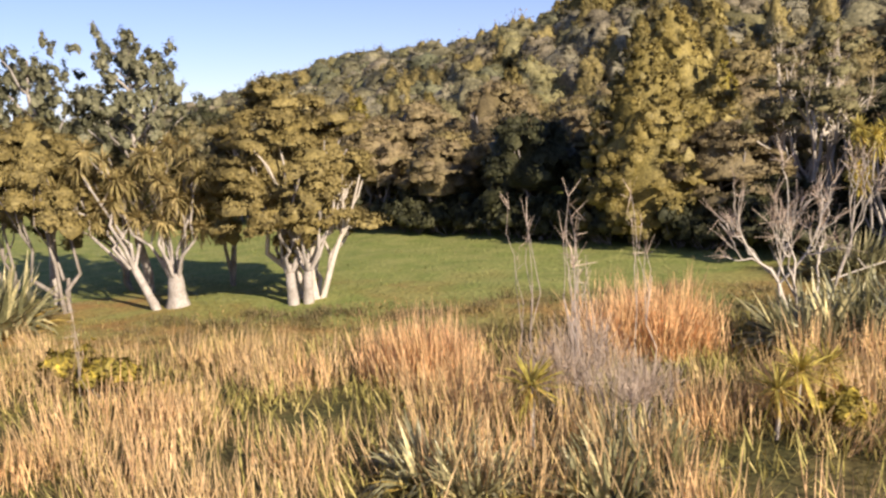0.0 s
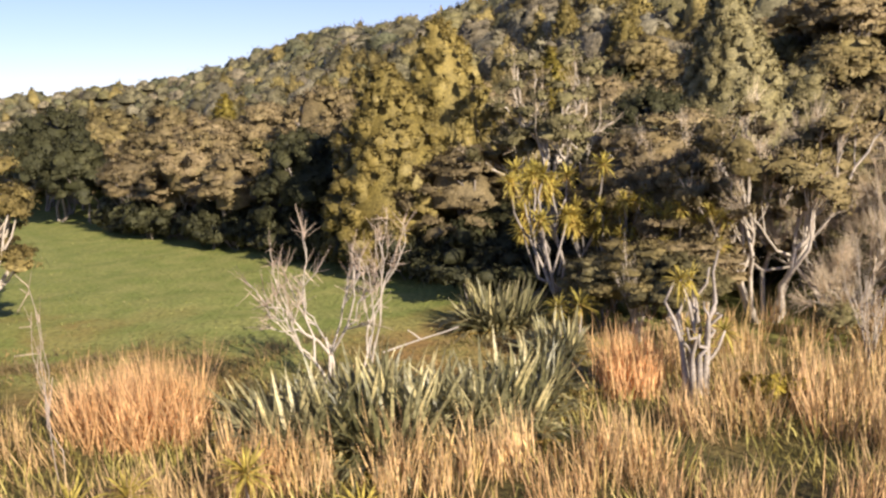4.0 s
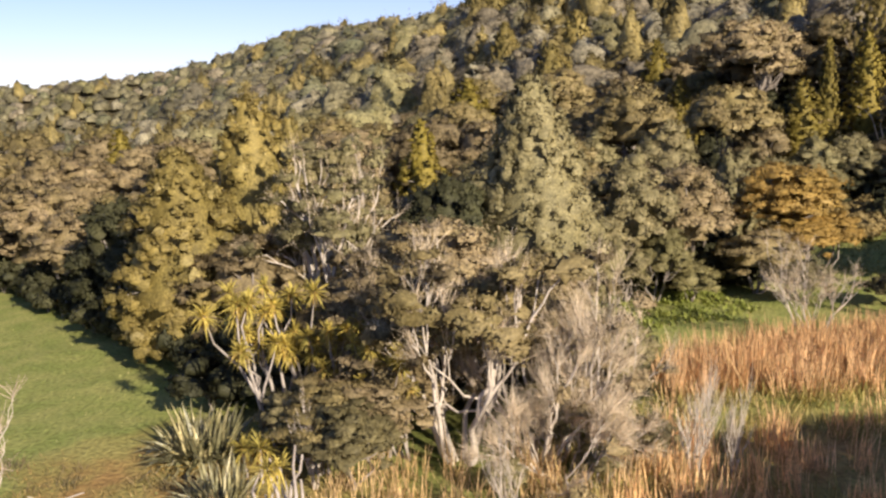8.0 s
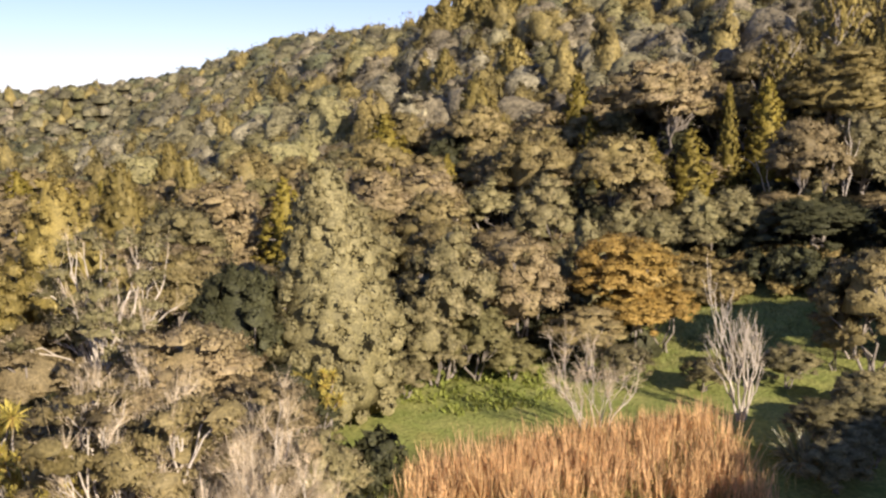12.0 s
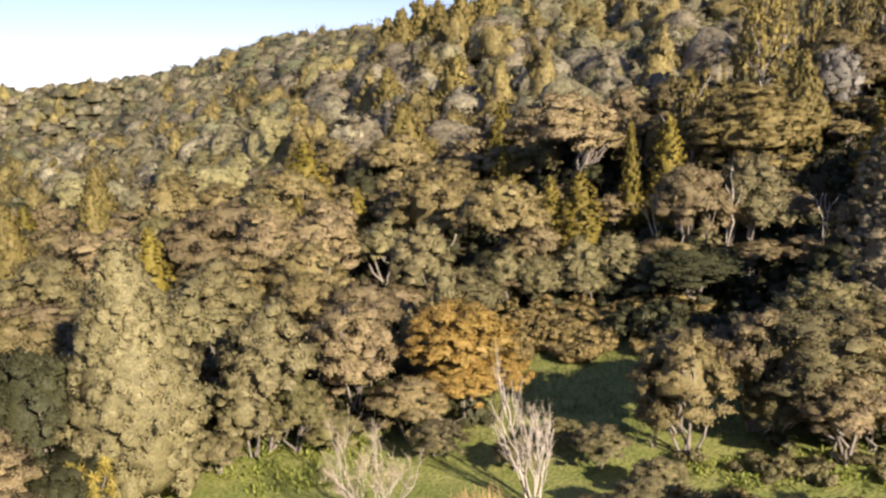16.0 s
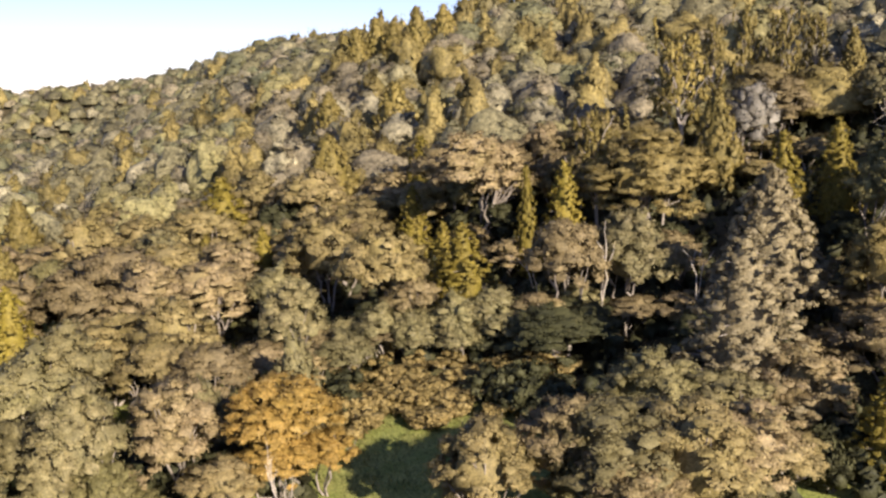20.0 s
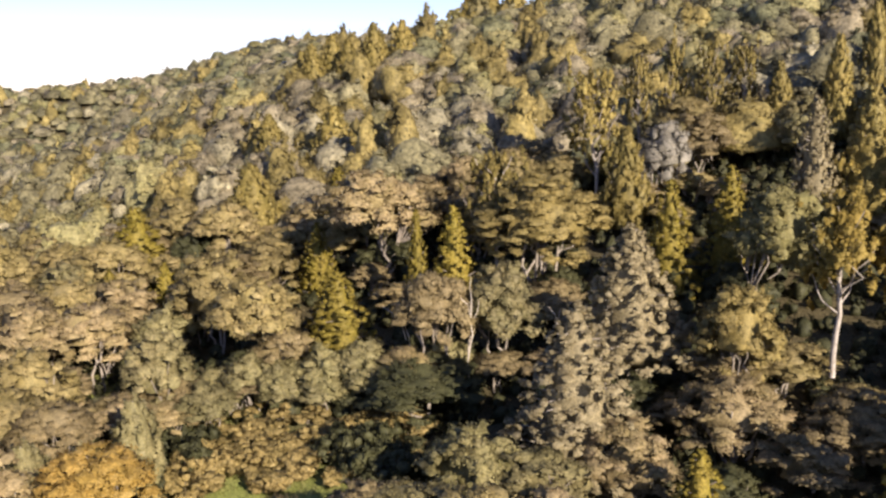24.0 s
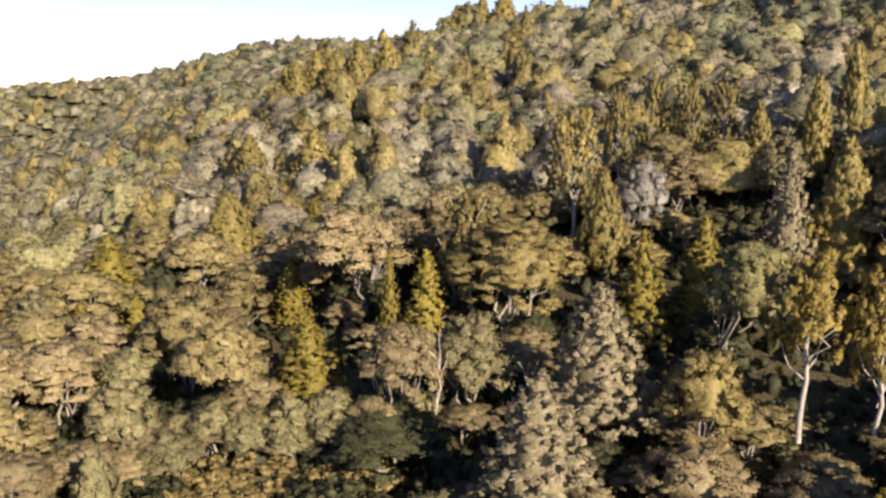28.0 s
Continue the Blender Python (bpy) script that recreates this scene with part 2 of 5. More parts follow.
def icosphere(level):
    bm = bmesh.new()
    bmesh.ops.create_icosphere(bm, subdivisions=level, radius=1.0)
    v = np.array([x.co[:] for x in bm.verts])
    f = np.array([[x.index for x in p.verts] for p in bm.faces])
    bm.free()
    return v, f


ICO1, ICO2, ICO3 = icosphere(1), icosphere(2), icosphere(3)


def blobs(sh, cen, rad, rng, ico, rough=0.22, face=None):
    """Uneven cores of foliage clumps: cen (n, 3), rad (n, 3)."""
    v, f = ico
    k = len(v)
    jig = 1 + rng.normal(0, rough, (len(cen), k, 1))
    pts = cen[:, None] + v[None] * rad[:, None] * jig
    tri = f[None] + (np.arange(len(cen)) * k)[:, None, None]
    nor = v[None] / rad[:, None] * rad.mean(1)[:, None, None] + rng.normal(0, 0.3, pts.shape)
    if face is not None:
        nor = 0.4 * unit(nor) + face[:, None]
    sh.add(pts.reshape(-1, 3), tri.reshape(-1, 3), nor=unit(nor).reshape(-1, 3))


def leaves(sh, cen, rad, per, size, rng, out, face, up=0.25, long=2.0, wild=0.4):
    """Leaf sprays in a loose shell round foliage tufts, facing outwards and up; out is each tuft's open side, face the crown's."""
    n = len(cen) * per
    o, g = np.repeat(out, per, 0), np.repeat(face, per, 0)
    d = unit(rng.normal(0, 1, (n, 3)) + (0, 0, up) + o * 0.55 + g * 0.35)
    c, r = np.repeat(cen, per, 0), np.repeat(rad, per, 0)
    p = c + d * r * (0.62 + 0.95 * rng.random((n, 1)) ** 1.6)
    nor = unit(0.8 * d + 0.3 * g + (0, 0, 0.15) + rng.normal(0, wild, (n, 3)))
    ax = unit(np.cross(nor, rng.normal(0, 1, (n, 3))) + 0.4 * d)
    side = unit(np.cross(nor, ax))
    s = size * rng.uniform(0.6, 1.4, (n, 1))
    a, b = ax * s * long * 0.5, side * s * 0.5
    pts = np.stack([p - a - b, p + a, p - a + b], 1)
    shade = unit(0.22 * d + 0.4 * o + 0.65 * g + rng.normal(0, 0.22, (n, 3)))
    sh.add(pts.reshape(-1, 3), np.arange(3 * n).reshape(-1, 3), nor=np.repeat(shade, 3, 0))


OCTA = (np.array([(1, 0, 0), (-1, 0, 0), (0, 1, 0), (0, -1, 0), (0, 0, 1), (0, 0, -1)], float),
        np.array([(0, 2, 4), (2, 1, 4), (1, 3, 4), (3, 0, 4), (2, 0, 5), (1, 2, 5), (3, 1, 5), (0, 3, 5)]))


def foliage(sh, cen, rad, rng, sub=9, per=16, size=0.1, part=0.42, loose=0.72, up=0.3, ico=ICO1, wild=0.3, core=0.68, mid=None, hull=0.66, tuft=ICO1):
    """Each clump is a solid pad that swells into small uneven tufts, with leaf sprays over their outer side."""
    n = len(cen)
    d = unit(rng.normal(0, 1, (n * sub, 3)) + (0, 0, up))
    r = np.repeat(rad, sub, 0)
    c = np.repeat(cen, sub, 0) + d * r * loose * rng.uniform(0.7, 1.25, (n * sub, 1))
    q = r * part * rng.uniform(0.6, 1.4, (n * sub, 1)) * rng.uniform(0.8, 1.2, (n * sub, 3))
    q[:, 2] = np.maximum(q[:, 2], 0.55 * q[:, 0])
    face = d if mid is None else unit(c - np.repeat(np.broadcast_to(mid, (n, 3)), sub, 0))
    blobs(sh, cen, rad * core, rng, ico, 0.2, None if mid is None else 0.5 * unit(cen - mid))
    blobs(sh, c, q * hull, rng, tuft, 0.28, 0.45 * d + 0.6 * face)
    leaves(sh, c, q, per, size, rng, d, face, up, wild=wild)


def dome_core(sh, mid, rad, rng, ico=ICO2, lump=0.08):
    """Lumpy solid domes with a flat underside, which fill crowns: mid (n, 3) is the middle of the underside, rad (n, 3) the reach."""
    v, f = ico
    low = v * np.where(v[:, 2:] < 0, (0.92, 0.92, 0.12), (1, 1, 1))
    k, n = len(v), len(mid)
    pts = mid[:, None] + low[None] * rad[:, None] * (1 + rng.normal(0, lump, (n, k, 1)))
    nor = unit(v[None] / rad[:, None] + 0 * pts)
    nor = unit(nor + rng.normal(0, 0.2, nor.shape))
    sh.add(pts.reshape(-1, 3), (f[None] + (np.arange(n) * k)[:, None, None]).reshape(-1, 3), nor=nor.reshape(-1, 3))


def lathe(sh, t, r, H, rng, sides=12, lump=0.12):
    """A lumpy closed body of foliage inside a crown."""
    a = np.arange(sides) * 2 * np.pi / sides
    out = np.stack([np.cos(a), np.sin(a), 0 * a], 1)
    k = len(t)
    rr = r[:, None] * (1 + rng.normal(0, lump, (k, sides)))
    pts = out[None] * rr[:, :, None]
    pts[:, :, 2] = (t * H)[:, None]
    slope = -np.gradient(r, t * H)
    nor = unit(out[None] + np.array([0, 0, 1.0]) * slope[:, None, None] + 0 * pts)
    i, j = np.meshgrid(np.arange(k - 1), np.arange(sides), indexing="ij")
    m = (j + 1) % sides
    sh.add(pts.reshape(-1, 3), quads=np.stack([i * sides + j, i * sides + m, (i + 1) * sides + m, (i + 1) * sides + j], -1).reshape(-1, 4), nor=nor.reshape(-1, 3))


def tube(sh, path, radii, sides=6):
    path, radii = np.asarray(path, float), np.asarray(radii, float)
    n = len(path)
    tan = unit(np.gradient(path, axis=0))
    ref = np.array([0.31, 0.95, 0.05])
    u = unit(np.cross(tan, ref))
    w = np.cross(tan, u)
    ang = np.arange(sides) * 2 * np.pi / sides
    ring = path[:, None] + radii[:, None, None] * (np.cos(ang)[None, :, None] * u[:, None] + np.sin(ang)[None, :, None] * w[:, None])
    i, j = np.meshgrid(np.arange(n - 1), np.arange(sides), indexing="ij")
    k = (j + 1) % sides
    q = np.stack([i * sides + j, i * sides + k, (i + 1) * sides + k, (i + 1) * sides + j], -1).reshape(-1, 4)
    sh.add(ring.reshape(-1, 3), quads=q)


def limb(sh, a, b, r0, r1, rng, bend=0.12, n=5, sides=5):
    a, b = np.asarray(a, float), np.asarray(b, float)
    t = np.linspace(0, 1, n)[:, None]
    wob = rng.normal(0, bend * np.linalg.norm(b - a), (n, 3)) * np.sin(t * np.pi)
    path = a + (b - a) * t + wob
    tube(sh, path, np.linspace(r0, r1, n), sides)
    return path


def thing(name, label, category, group, parts, kind=""):
    """A thing as an Empty with its parts: (name, mesh, label) each."""
    top = tagged(new(name), label, category, group, kind)
    for pname, me, plabel in parts:
        ob = new(pname, me)
        ob.parent = top
        if plabel:
            tagged(ob, plabel, kind="stuff" if pname == "twig_haze" else "")
    return top


class Stock:
    """Plants of one kind: each variant is built once, then copied."""

    def __init__(self, builders):
        self.builders, self.made, self.i = builders, {}, 0

    def plant(self, x, y, z, sx, sz, rot=None, pick=None, label=""):
        k = (self.i if pick is None else pick) % len(self.builders)
        self.i += 1
        r = RNG.uniform(0, 360) if rot is None else rot
        m = pose(x, y, z, 0, 0, r) @ Matrix.Diagonal((sx, sx, sz, 1))
        if k not in self.made:
            ob = self.made[k] = self.builders[k]()
            ob.matrix_basis = m
        else:
            src = self.made[k]
            ob = copy_thing(src, m @ Matrix.Diagonal((1 / src.scale[0], 1 / src.scale[1], 1 / src.scale[2], 1)))
        if label:
            ob["label"] = label
        return ob


# ---- ground ----


def smooth01(a, lo, hi):
    t = np.clip((a - lo) / (hi - lo), 0, 1)
    return t * t * (3 - 2 * t)


def height(x, y):
    """The lie of the land: level wetland and meadow, then a wooded hill behind."""
    x, y = np.asarray(x, float), np.asarray(y, float)
    X, Y = np.clip(x, -170, 175) / 100, np.clip(y, -30, 520) / 100
    q = (-10.75 + 2.91 * X + 1.15 * Y - 6.51 * X * X + 23.38 * X * Y + 9.15 * Y * Y
         - 0.94 * X * X * Y - 5.55 * X * Y * Y + 3.38 * X ** 3 - 1.44 * Y ** 3)
    z = 2.5 * np.log1p(np.exp(np.clip(q / 2.5, -40, 40)))
    z = z - 0.9 * (1 - np.exp(-z / 0.9))
    z = z + 10 * np.exp(-((x + 225) / 120) ** 2 - ((y - 480) / 110) ** 2) - 14 * smooth01(-x, 50, 150) * smooth01(y, 330, 450)
    z = z - 6 * np.exp(-((x - 25) / 75) ** 2 - ((y - 350) / 55) ** 2) + 6 * np.exp(-((x + 175) / 45) ** 2 - ((y - 520) / 60) ** 2)
    z = z + 6.5 * np.exp(-((x - 32) / 34) ** 2 - ((y - 188) / 36) ** 2) + 13 * np.exp(-((x - 84) / 30) ** 2 - ((y - 420) / 55) ** 2)
    z = z * (1 - smooth01(np.hypot(x, y - 200), 480, 900))
    bumps = 0.05 * np.sin(x * 0.9 + 1.3 * np.sin(y * 0.5)) + 0.05 * np.sin(y * 1.1 + np.cos(x * 0.6))
    return z + bumps * smooth01(y, 5, 15)


def h1(x, y):
    return float(height(x, y))


def ground_material():
    m, nt, bsdf, out = mat_nodes("ground")
    geo = nt.nodes.new("ShaderNodeNewGeometry")
    sep = nt.nodes.new("ShaderNodeSeparateXYZ")
    nt.links.new(geo.outputs["Position"], sep.inputs[0])
    big, mid, fine = world_noise(nt, 0.10, 4.0), world_noise(nt, 0.55, 4.0), world_noise(nt, 5.0, 4.0)
    grass = mixcol(nt, ramp(nt, mid, 0.35, 0.65), (0.195, 0.218, 0.055), (0.275, 0.268, 0.082))
    sedge = mixcol(nt, ramp(nt, mid, 0.4, 0.6), (0.300, 0.185, 0.065), (0.270, 0.220, 0.070))
    near = nt.nodes.new("ShaderNodeMath")
    near.operation = "MULTIPLY_ADD"
    nt.links.new(sep.outputs["Y"], near.inputs[0])
    near.inputs[1].default_value = -0.016
    nt.links.new(big, near.inputs[2])
    col = mixcol(nt, ramp(nt, near.outputs[0], -0.07, 0.06), grass, sedge)
    marsh = mixcol(nt, ramp(nt, mid, 0.4, 0.65), (0.075, 0.070, 0.025), (0.150, 0.115, 0.045))
    edge = nt.nodes.new("ShaderNodeMath")
    edge.operation = "MULTIPLY_ADD"
    nt.links.new(big, edge.inputs[0])
    edge.inputs[1].default_value = 16.0
    nt.links.new(sep.outputs["Y"], edge.inputs[2])
    col = mixcol(nt, ramp(nt, edge.outputs[0], 33.0, 36.0), marsh, col)
    floor = mixcol(nt, fine, (0.060, 0.048, 0.026), (0.100, 0.080, 0.040))
    col = mixcol(nt, ramp(nt, sep.outputs["Z"], 1.2, 2.4), col, floor)
    col = scaled(nt, col, remap(nt, fine, 0.3, 0.7, 0.65, 1.3))
    nt.links.new(col, bsdf.inputs["Base Color"])
    bsdf.inputs["Roughness"].default_value = 0.9
    bsdf.inputs["Specular IOR Level"].default_value = 0.1
    bump = node(nt, "ShaderNodeBump", Strength=0.8, Distance=0.12)
    nt.links.new(fine, bump.inputs["Height"])
    nt.links.new(bump.outputs[0], bsdf.inputs["Normal"])
    return m


def spread_axis(lo, hi, step, mid_lo, mid_hi, far, grow=1.12, most=11.0):
    """Grid lines: close in the middle, wider over the hill, then ever wider to the horizon."""
    a = list(np.arange(lo, hi + step, step))
    for sign, limit in ((1, mid_hi), (-1, mid_lo)):
        s = step
        x = a[-1] if sign > 0 else a[0]
        while x * sign < far:
            s = min(s * grow, most) if x * sign < limit * sign else s * 1.3
            x += sign * s
            a.append(x) if sign > 0 else a.insert(0, x)
    return np.array(a)


def build_ground():
    gx, gy = spread_axis(-45, 120, 1.6, -420, 420, 4500), spread_axis(-4, 130, 1.6, -30, 760, 4500)
    X, Y = np.meshgrid(gx, gy)
    Z = height(X, Y)
    nx, ny = len(gx), len(gy)
    i, j = np.meshgrid(np.arange(ny - 1), np.arange(nx - 1), indexing="ij")
    a = i * nx + j
    sh = Shape()
    sh.add(np.stack([X, Y, Z], -1).reshape(-1, 3), quads=np.stack([a, a + 1, a + nx + 1, a + nx], -1).reshape(-1, 4))
    tagged(new("ground", sh.mesh("ground", ground_material(), True)), "grassy meadow, marsh and wooded hill ground", "ground", kind="structure")


build_ground()

# ---- kinds of trees ----


def tree_dome(name, mat, bark, label, seed, H=8.0, R=3.6, clumps=76, per=28, sub=5, size=0.105, low=0.2, flat=0.5, stems=4, fill=0.52):
    """A spreading tree with a dome of flat foliage clumps on several pale stems."""
    def make():
        rng = np.random.default_rng(seed)
        a = rng.uniform(0, 2 * np.pi, clumps)
        r = rng.random(clumps) ** 0.45 * R * 0.86
        z = H * low + (H * (1 - low) - 0.5) * np.sqrt(np.clip(1 - (r / R) ** 2, 0, 1)) * np.where(rng.random(clumps) < 0.72, rng.uniform(0.78, 1.0, clumps), rng.uniform(0.3, 0.8, clumps))
        off = rng.normal(0, 0.12 * R, 2)
        cen = np.stack([r * np.cos(a) + off[0], r * np.sin(a) + off[1], z], 1)
        w = R * 1.65 / math.sqrt(clumps) * np.clip(np.exp(rng.normal(0, 0.25, clumps)), 0.6, 1.4)
        rad = np.stack([w, w * rng.uniform(0.8, 1.2, clumps), w * flat * rng.uniform(0.8, 1.3, clumps)], 1)
        crown, wood = Shape(), Shape()
        dome_core(crown, np.array([(off[0], off[1], H * (low + 0.3))]), np.array([(R * fill, R * fill, H * (0.72 - low) * 0.66)]), rng, ICO2, 0.14)
        foliage(crown, cen, rad, rng, sub, per, size, up=0.45, part=0.5, tuft=OCTA, mid=np.array([off[0], off[1], H * low]))
        base = np.array([0, 0, -0.4])
        for s in range(stems):
            tgt = cen[rng.integers(clumps)] * (0.75, 0.75, 0.9)
            p = limb(wood, base + rng.normal(0, 0.18, 3) * (1, 1, 0), tgt, 0.14 * H / 8, 0.05, rng, 0.07, 6, 6)
            for b in range(3):
                c = cen[np.argsort(np.linalg.norm(cen - tgt, axis=1))[2 * b + 1]]
                limb(wood, p[3], c, 0.07, 0.03, rng, 0.08, 4, 4)
        return thing(name, label, "tree", "trees of the wooded hill", [("trunk", wood.mesh("trunk", bark, True), "pale grey stems"), ("crown", crown.mesh("crown", mat), "")])
    return make


def tree_cone(name, mat, bark, label, seed, H=12.0, R=3.6, clumps=130, per=26, size=0.115, sub=4, part=0.5, belly=0.28, tall=1.5, sharp=1.0, skirt=0.04, gaps=0.0, fill=0.7, puff=0.19):
    """A conifer: upright foliage clumps over a cone or egg."""
    def make():
        rng = np.random.default_rng(seed)
        t = (np.arange(clumps) + rng.random(clumps)) / clumps
        t = skirt + (0.985 - skirt) * (1 - (1 - t) ** (0.58 if sharp > 0.75 else 0.78))
        prof = np.where(t < belly, 0.72 + 0.28 * np.sqrt(np.clip(t / belly, 0, 1)), np.clip((1 - t) / (1 - belly), 0, 1) ** sharp)
        a = np.arange(clumps) * 2.39996 + rng.normal(0, 0.35, clumps)
        r = R * prof * rng.uniform(0.66, 0.95 + gaps, clumps)
        cen = np.stack([r * np.cos(a), r * np.sin(a), t * H], 1)
        w = np.maximum(R * puff * (0.4 + 0.6 * prof), 0.18) * rng.uniform(0.6, 1.35, clumps)
        rad = np.stack([w, w, w * tall], 1)
        crown, wood = Shape(), Shape()
        core_t = np.concatenate([[skirt], np.linspace(skirt + 0.01, 0.97, 12)])
        core_r = np.where(core_t < belly, 0.72 + 0.28 * np.sqrt(core_t / belly), np.clip((1 - core_t) / (1 - belly), 0, 1) ** sharp) * R * (fill - 0.3 * gaps)
        core_r[0] = 0.02
        lathe(crown, core_t, core_r, H, rng)
        mids = np.stack([0 * cen[:, 0], 0 * cen[:, 0], cen[:, 2] * 0.9 - 0.3], 1)
        foliage(crown, cen, rad, rng, sub, per, size, part, 0.75, 0.5, core=0.7, mid=mids, tuft=OCTA)
        limb(wood, (0, 0, -0.5), (0, 0, H * 0.97), 0.026 * H, 0.03, rng, 0.008, 8, 7)
        for k in range(0, clumps, 3):
            limb(wood, (0, 0, cen[k, 2] - 0.2 * r[k]), cen[k], 0.05, 0.02, rng, 0.06, 3, 4)
        return thing(name, label, "tree", "trees of the wooded hill", [("trunk", wood.mesh("trunk", bark, True), "pale straight trunk"), ("crown", crown.mesh("crown", mat), "")])
    return make


def tree_open(name, mat, bark, label, seed, H=14.0, R=3.2, limbs=9, size=0.13, bare=0.42, fat=1.0, rise=1.0):
    """A tall tree with a bare pale trunk, rising limbs and ragged upright foliage."""
    def make():
        rng = np.random.default_rng(seed)
        crown, wood = Shape(), Shape()
        top = np.array([rng.normal(0, 0.3), rng.normal(0, 0.3), H * 0.93])
        trunk = limb(wood, (0, 0, -0.5), top, 0.017 * H, 0.06, rng, 0.012, 9, 8)
        cen, rad = [], []
        for k in range(limbs):
            f = bare + (0.95 - bare) * (k + 0.5) / limbs
            a = k * 2.4 + rng.normal(0, 0.4)
            reach = R * (1.05 - 0.65 * (f - bare) / (1 - bare)) * rng.uniform(0.7, 1.1)
            s = trunk[min(int(f * 8), 8)] * (1, 1, 0) + (0, 0, f * H * 0.86)
            e = s + (reach * math.cos(a), reach * math.sin(a), reach * rise * rng.uniform(0.7, 1.4))
            p = limb(wood, s, e, 0.075, 0.03, rng, 0.07, 5, 5)
            for c in range(9):
                q = p[rng.integers(2, 5)] + rng.normal(0, 0.5, 3) * (1, 1, 1.5)
                w = rng.uniform(0.26, 0.52) * fat
                cen.append(q)
                rad.append((w, w, w * rng.uniform(1.0, 1.8)))
        for k in range(5):
            cen.append(top + rng.normal(0, 0.4, 3) + (0, 0, -0.5))
            rad.append((0.42, 0.42, 0.8))
        cen, rad = np.array(cen), np.array(rad)
        foliage(crown, cen, rad * 0.9, rng, 3, 26, size * 0.62, 0.5, 0.8, 0.5, core=0.55, hull=0.6, wild=0.4, mid=top * (1, 1, 0.6))
        return thing(name, label, "tree", "trees of the wooded hill", [("trunk", wood.mesh("trunk", bark, True), "bare white trunk and limbs"), ("crown", crown.mesh("crown", mat), "")])
    return make


def branching(wood, p, d, length, r, depth, rng, tips, spread=0.55, up=0.35, n=(2, 4), shrink=0.72):
    e = p + d * length
    path = limb(wood, p, e, r, r * 0.62, rng, 0.06, 4, 6 if r > 0.05 else 4)
    if depth == 0:
        tips.append((path[-1], d))
        return
    for k in range(rng.integers(*n)):
        nd = unit(d + rng.normal(0, spread, 3) + (0, 0, up))
        branching(wood, path[rng.integers(2, 4)], nd, length * shrink * rng.uniform(0.75, 1.2), r * 0.6, depth - 1, rng, tips, spread, up, n, shrink)


def twigs(sh, tips, per, length, width, rng, wild=0.6):
    """Fine sticks at the branch ends."""
    p = np.repeat(np.array([t[0] for t in tips]), per, 0)
    d = np.repeat(np.array([t[1] for t in tips]), per, 0)
    n = len(p)
    p = p - d * rng.uniform(0, 0.5, (n, 1)) * length
    d = unit(d + rng.normal(0, wild, (n, 3)))
    side = unit(np.cross(d, rng.normal(0, 1, (n, 3)))) * width
    e = p + d * length * rng.uniform(0.5, 1.3, (n, 1))
    sh.add(np.stack([p - side, p + side, e + side * 0.4, e - side * 0.4], 1).reshape(-1, 3), quads=np.arange(4 * n).reshape(-1, 4))


def tree_dead(name, label, seed, stems=4, length=2.2, depth=3, r=0.12, per=10, twig=M_TWIG, bark=M_DEADWOOD, splay=0.45, tlen=0.8, up=0.35, spread=0.55, twig_w=0.009, category="dead tree", forks=(2, 4)):
    """A leafless tree of several pale stems with fine twigs."""
    def make():
        rng = np.random.default_rng(seed)
        fine, tips, parts = Shape(), [], []
        for s in range(stems):
            wood = Shape()
            a = s * 2 * np.pi / stems + rng.normal(0, 0.4)
            d = unit(np.array([math.cos(a) * splay, math.sin(a) * splay, 1.0]))
            branching(wood, np.array([0.12 * math.cos(a), 0.12 * math.sin(a), -0.3]), d, length * rng.uniform(0.8, 1.15), r * rng.uniform(0.75, 1.15), depth, rng, tips, up=up, spread=spread, n=forks)
            parts.append(("stem", wood.mesh("stem", bark, True), "bleached bare stem"))
        twigs(fine, tips, per, tlen, twig_w, rng)
        parts.append(("twig_haze", fine.mesh("twig_haze", twig), "fine dry twigs"))
        return thing(name, label, category, "dead wood of the marsh", parts)
    return make


def half_dead(name, label, seed, mat, stems=6, length=2.4, depth=3, r=0.15, splay=0.55, green=0.5, per=18, tlen=0.75, wind=(0.45, 0.0, 0.1), pad=(0.45, 0.8), up=0.3, haze=M_TWIG):
    """A dying tree: white forked stems, a feathery haze of dry twigs and some flat pads of live foliage."""
    def make():
        rng = np.random.default_rng(seed)
        fine, crown, tips, parts = Shape(), Shape(), [], []
        for s in range(stems):
            wood = Shape()
            a = s * 2 * np.pi / stems + rng.normal(0, 0.4)
            d = unit(np.array([math.cos(a) * splay, math.sin(a) * splay, 1.0]))
            branching(wood, np.array([0.15 * math.cos(a), 0.15 * math.sin(a), -0.3]), d, length * rng.uniform(0.8, 1.15), r * rng.uniform(0.75, 1.15), depth, rng, tips, up=up, spread=0.4, n=(2, 4))
            parts.append(("stem", wood.mesh("stem", M_DEADWOOD, True), "bleached forked stem"))
        twigs(fine, [(p, unit(d + wind)) for p, d in tips], per, tlen, 0.006, rng, 0.42)
        parts.append(("twig_haze", fine.mesh("twig_haze", haze), "feathery dry twigs"))
        live = [p for p, d in tips if rng.random() < green]
        if live:
            cen = np.array(live) + rng.normal(0, 0.15, (len(live), 3))
            w = rng.uniform(*pad, len(cen))
            foliage(crown, cen, np.stack([w, w * 0.9, w * 0.36], 1), rng, 6, 20, 0.085, 0.45, mid=np.array([0, 0, length * 0.8]), tuft=OCTA)
            parts.append(("crown", crown.mesh("crown", mat), "flat pads of live foliage"))
        return thing(name, label, "tree", "dead wood of the marsh", parts)
    return make


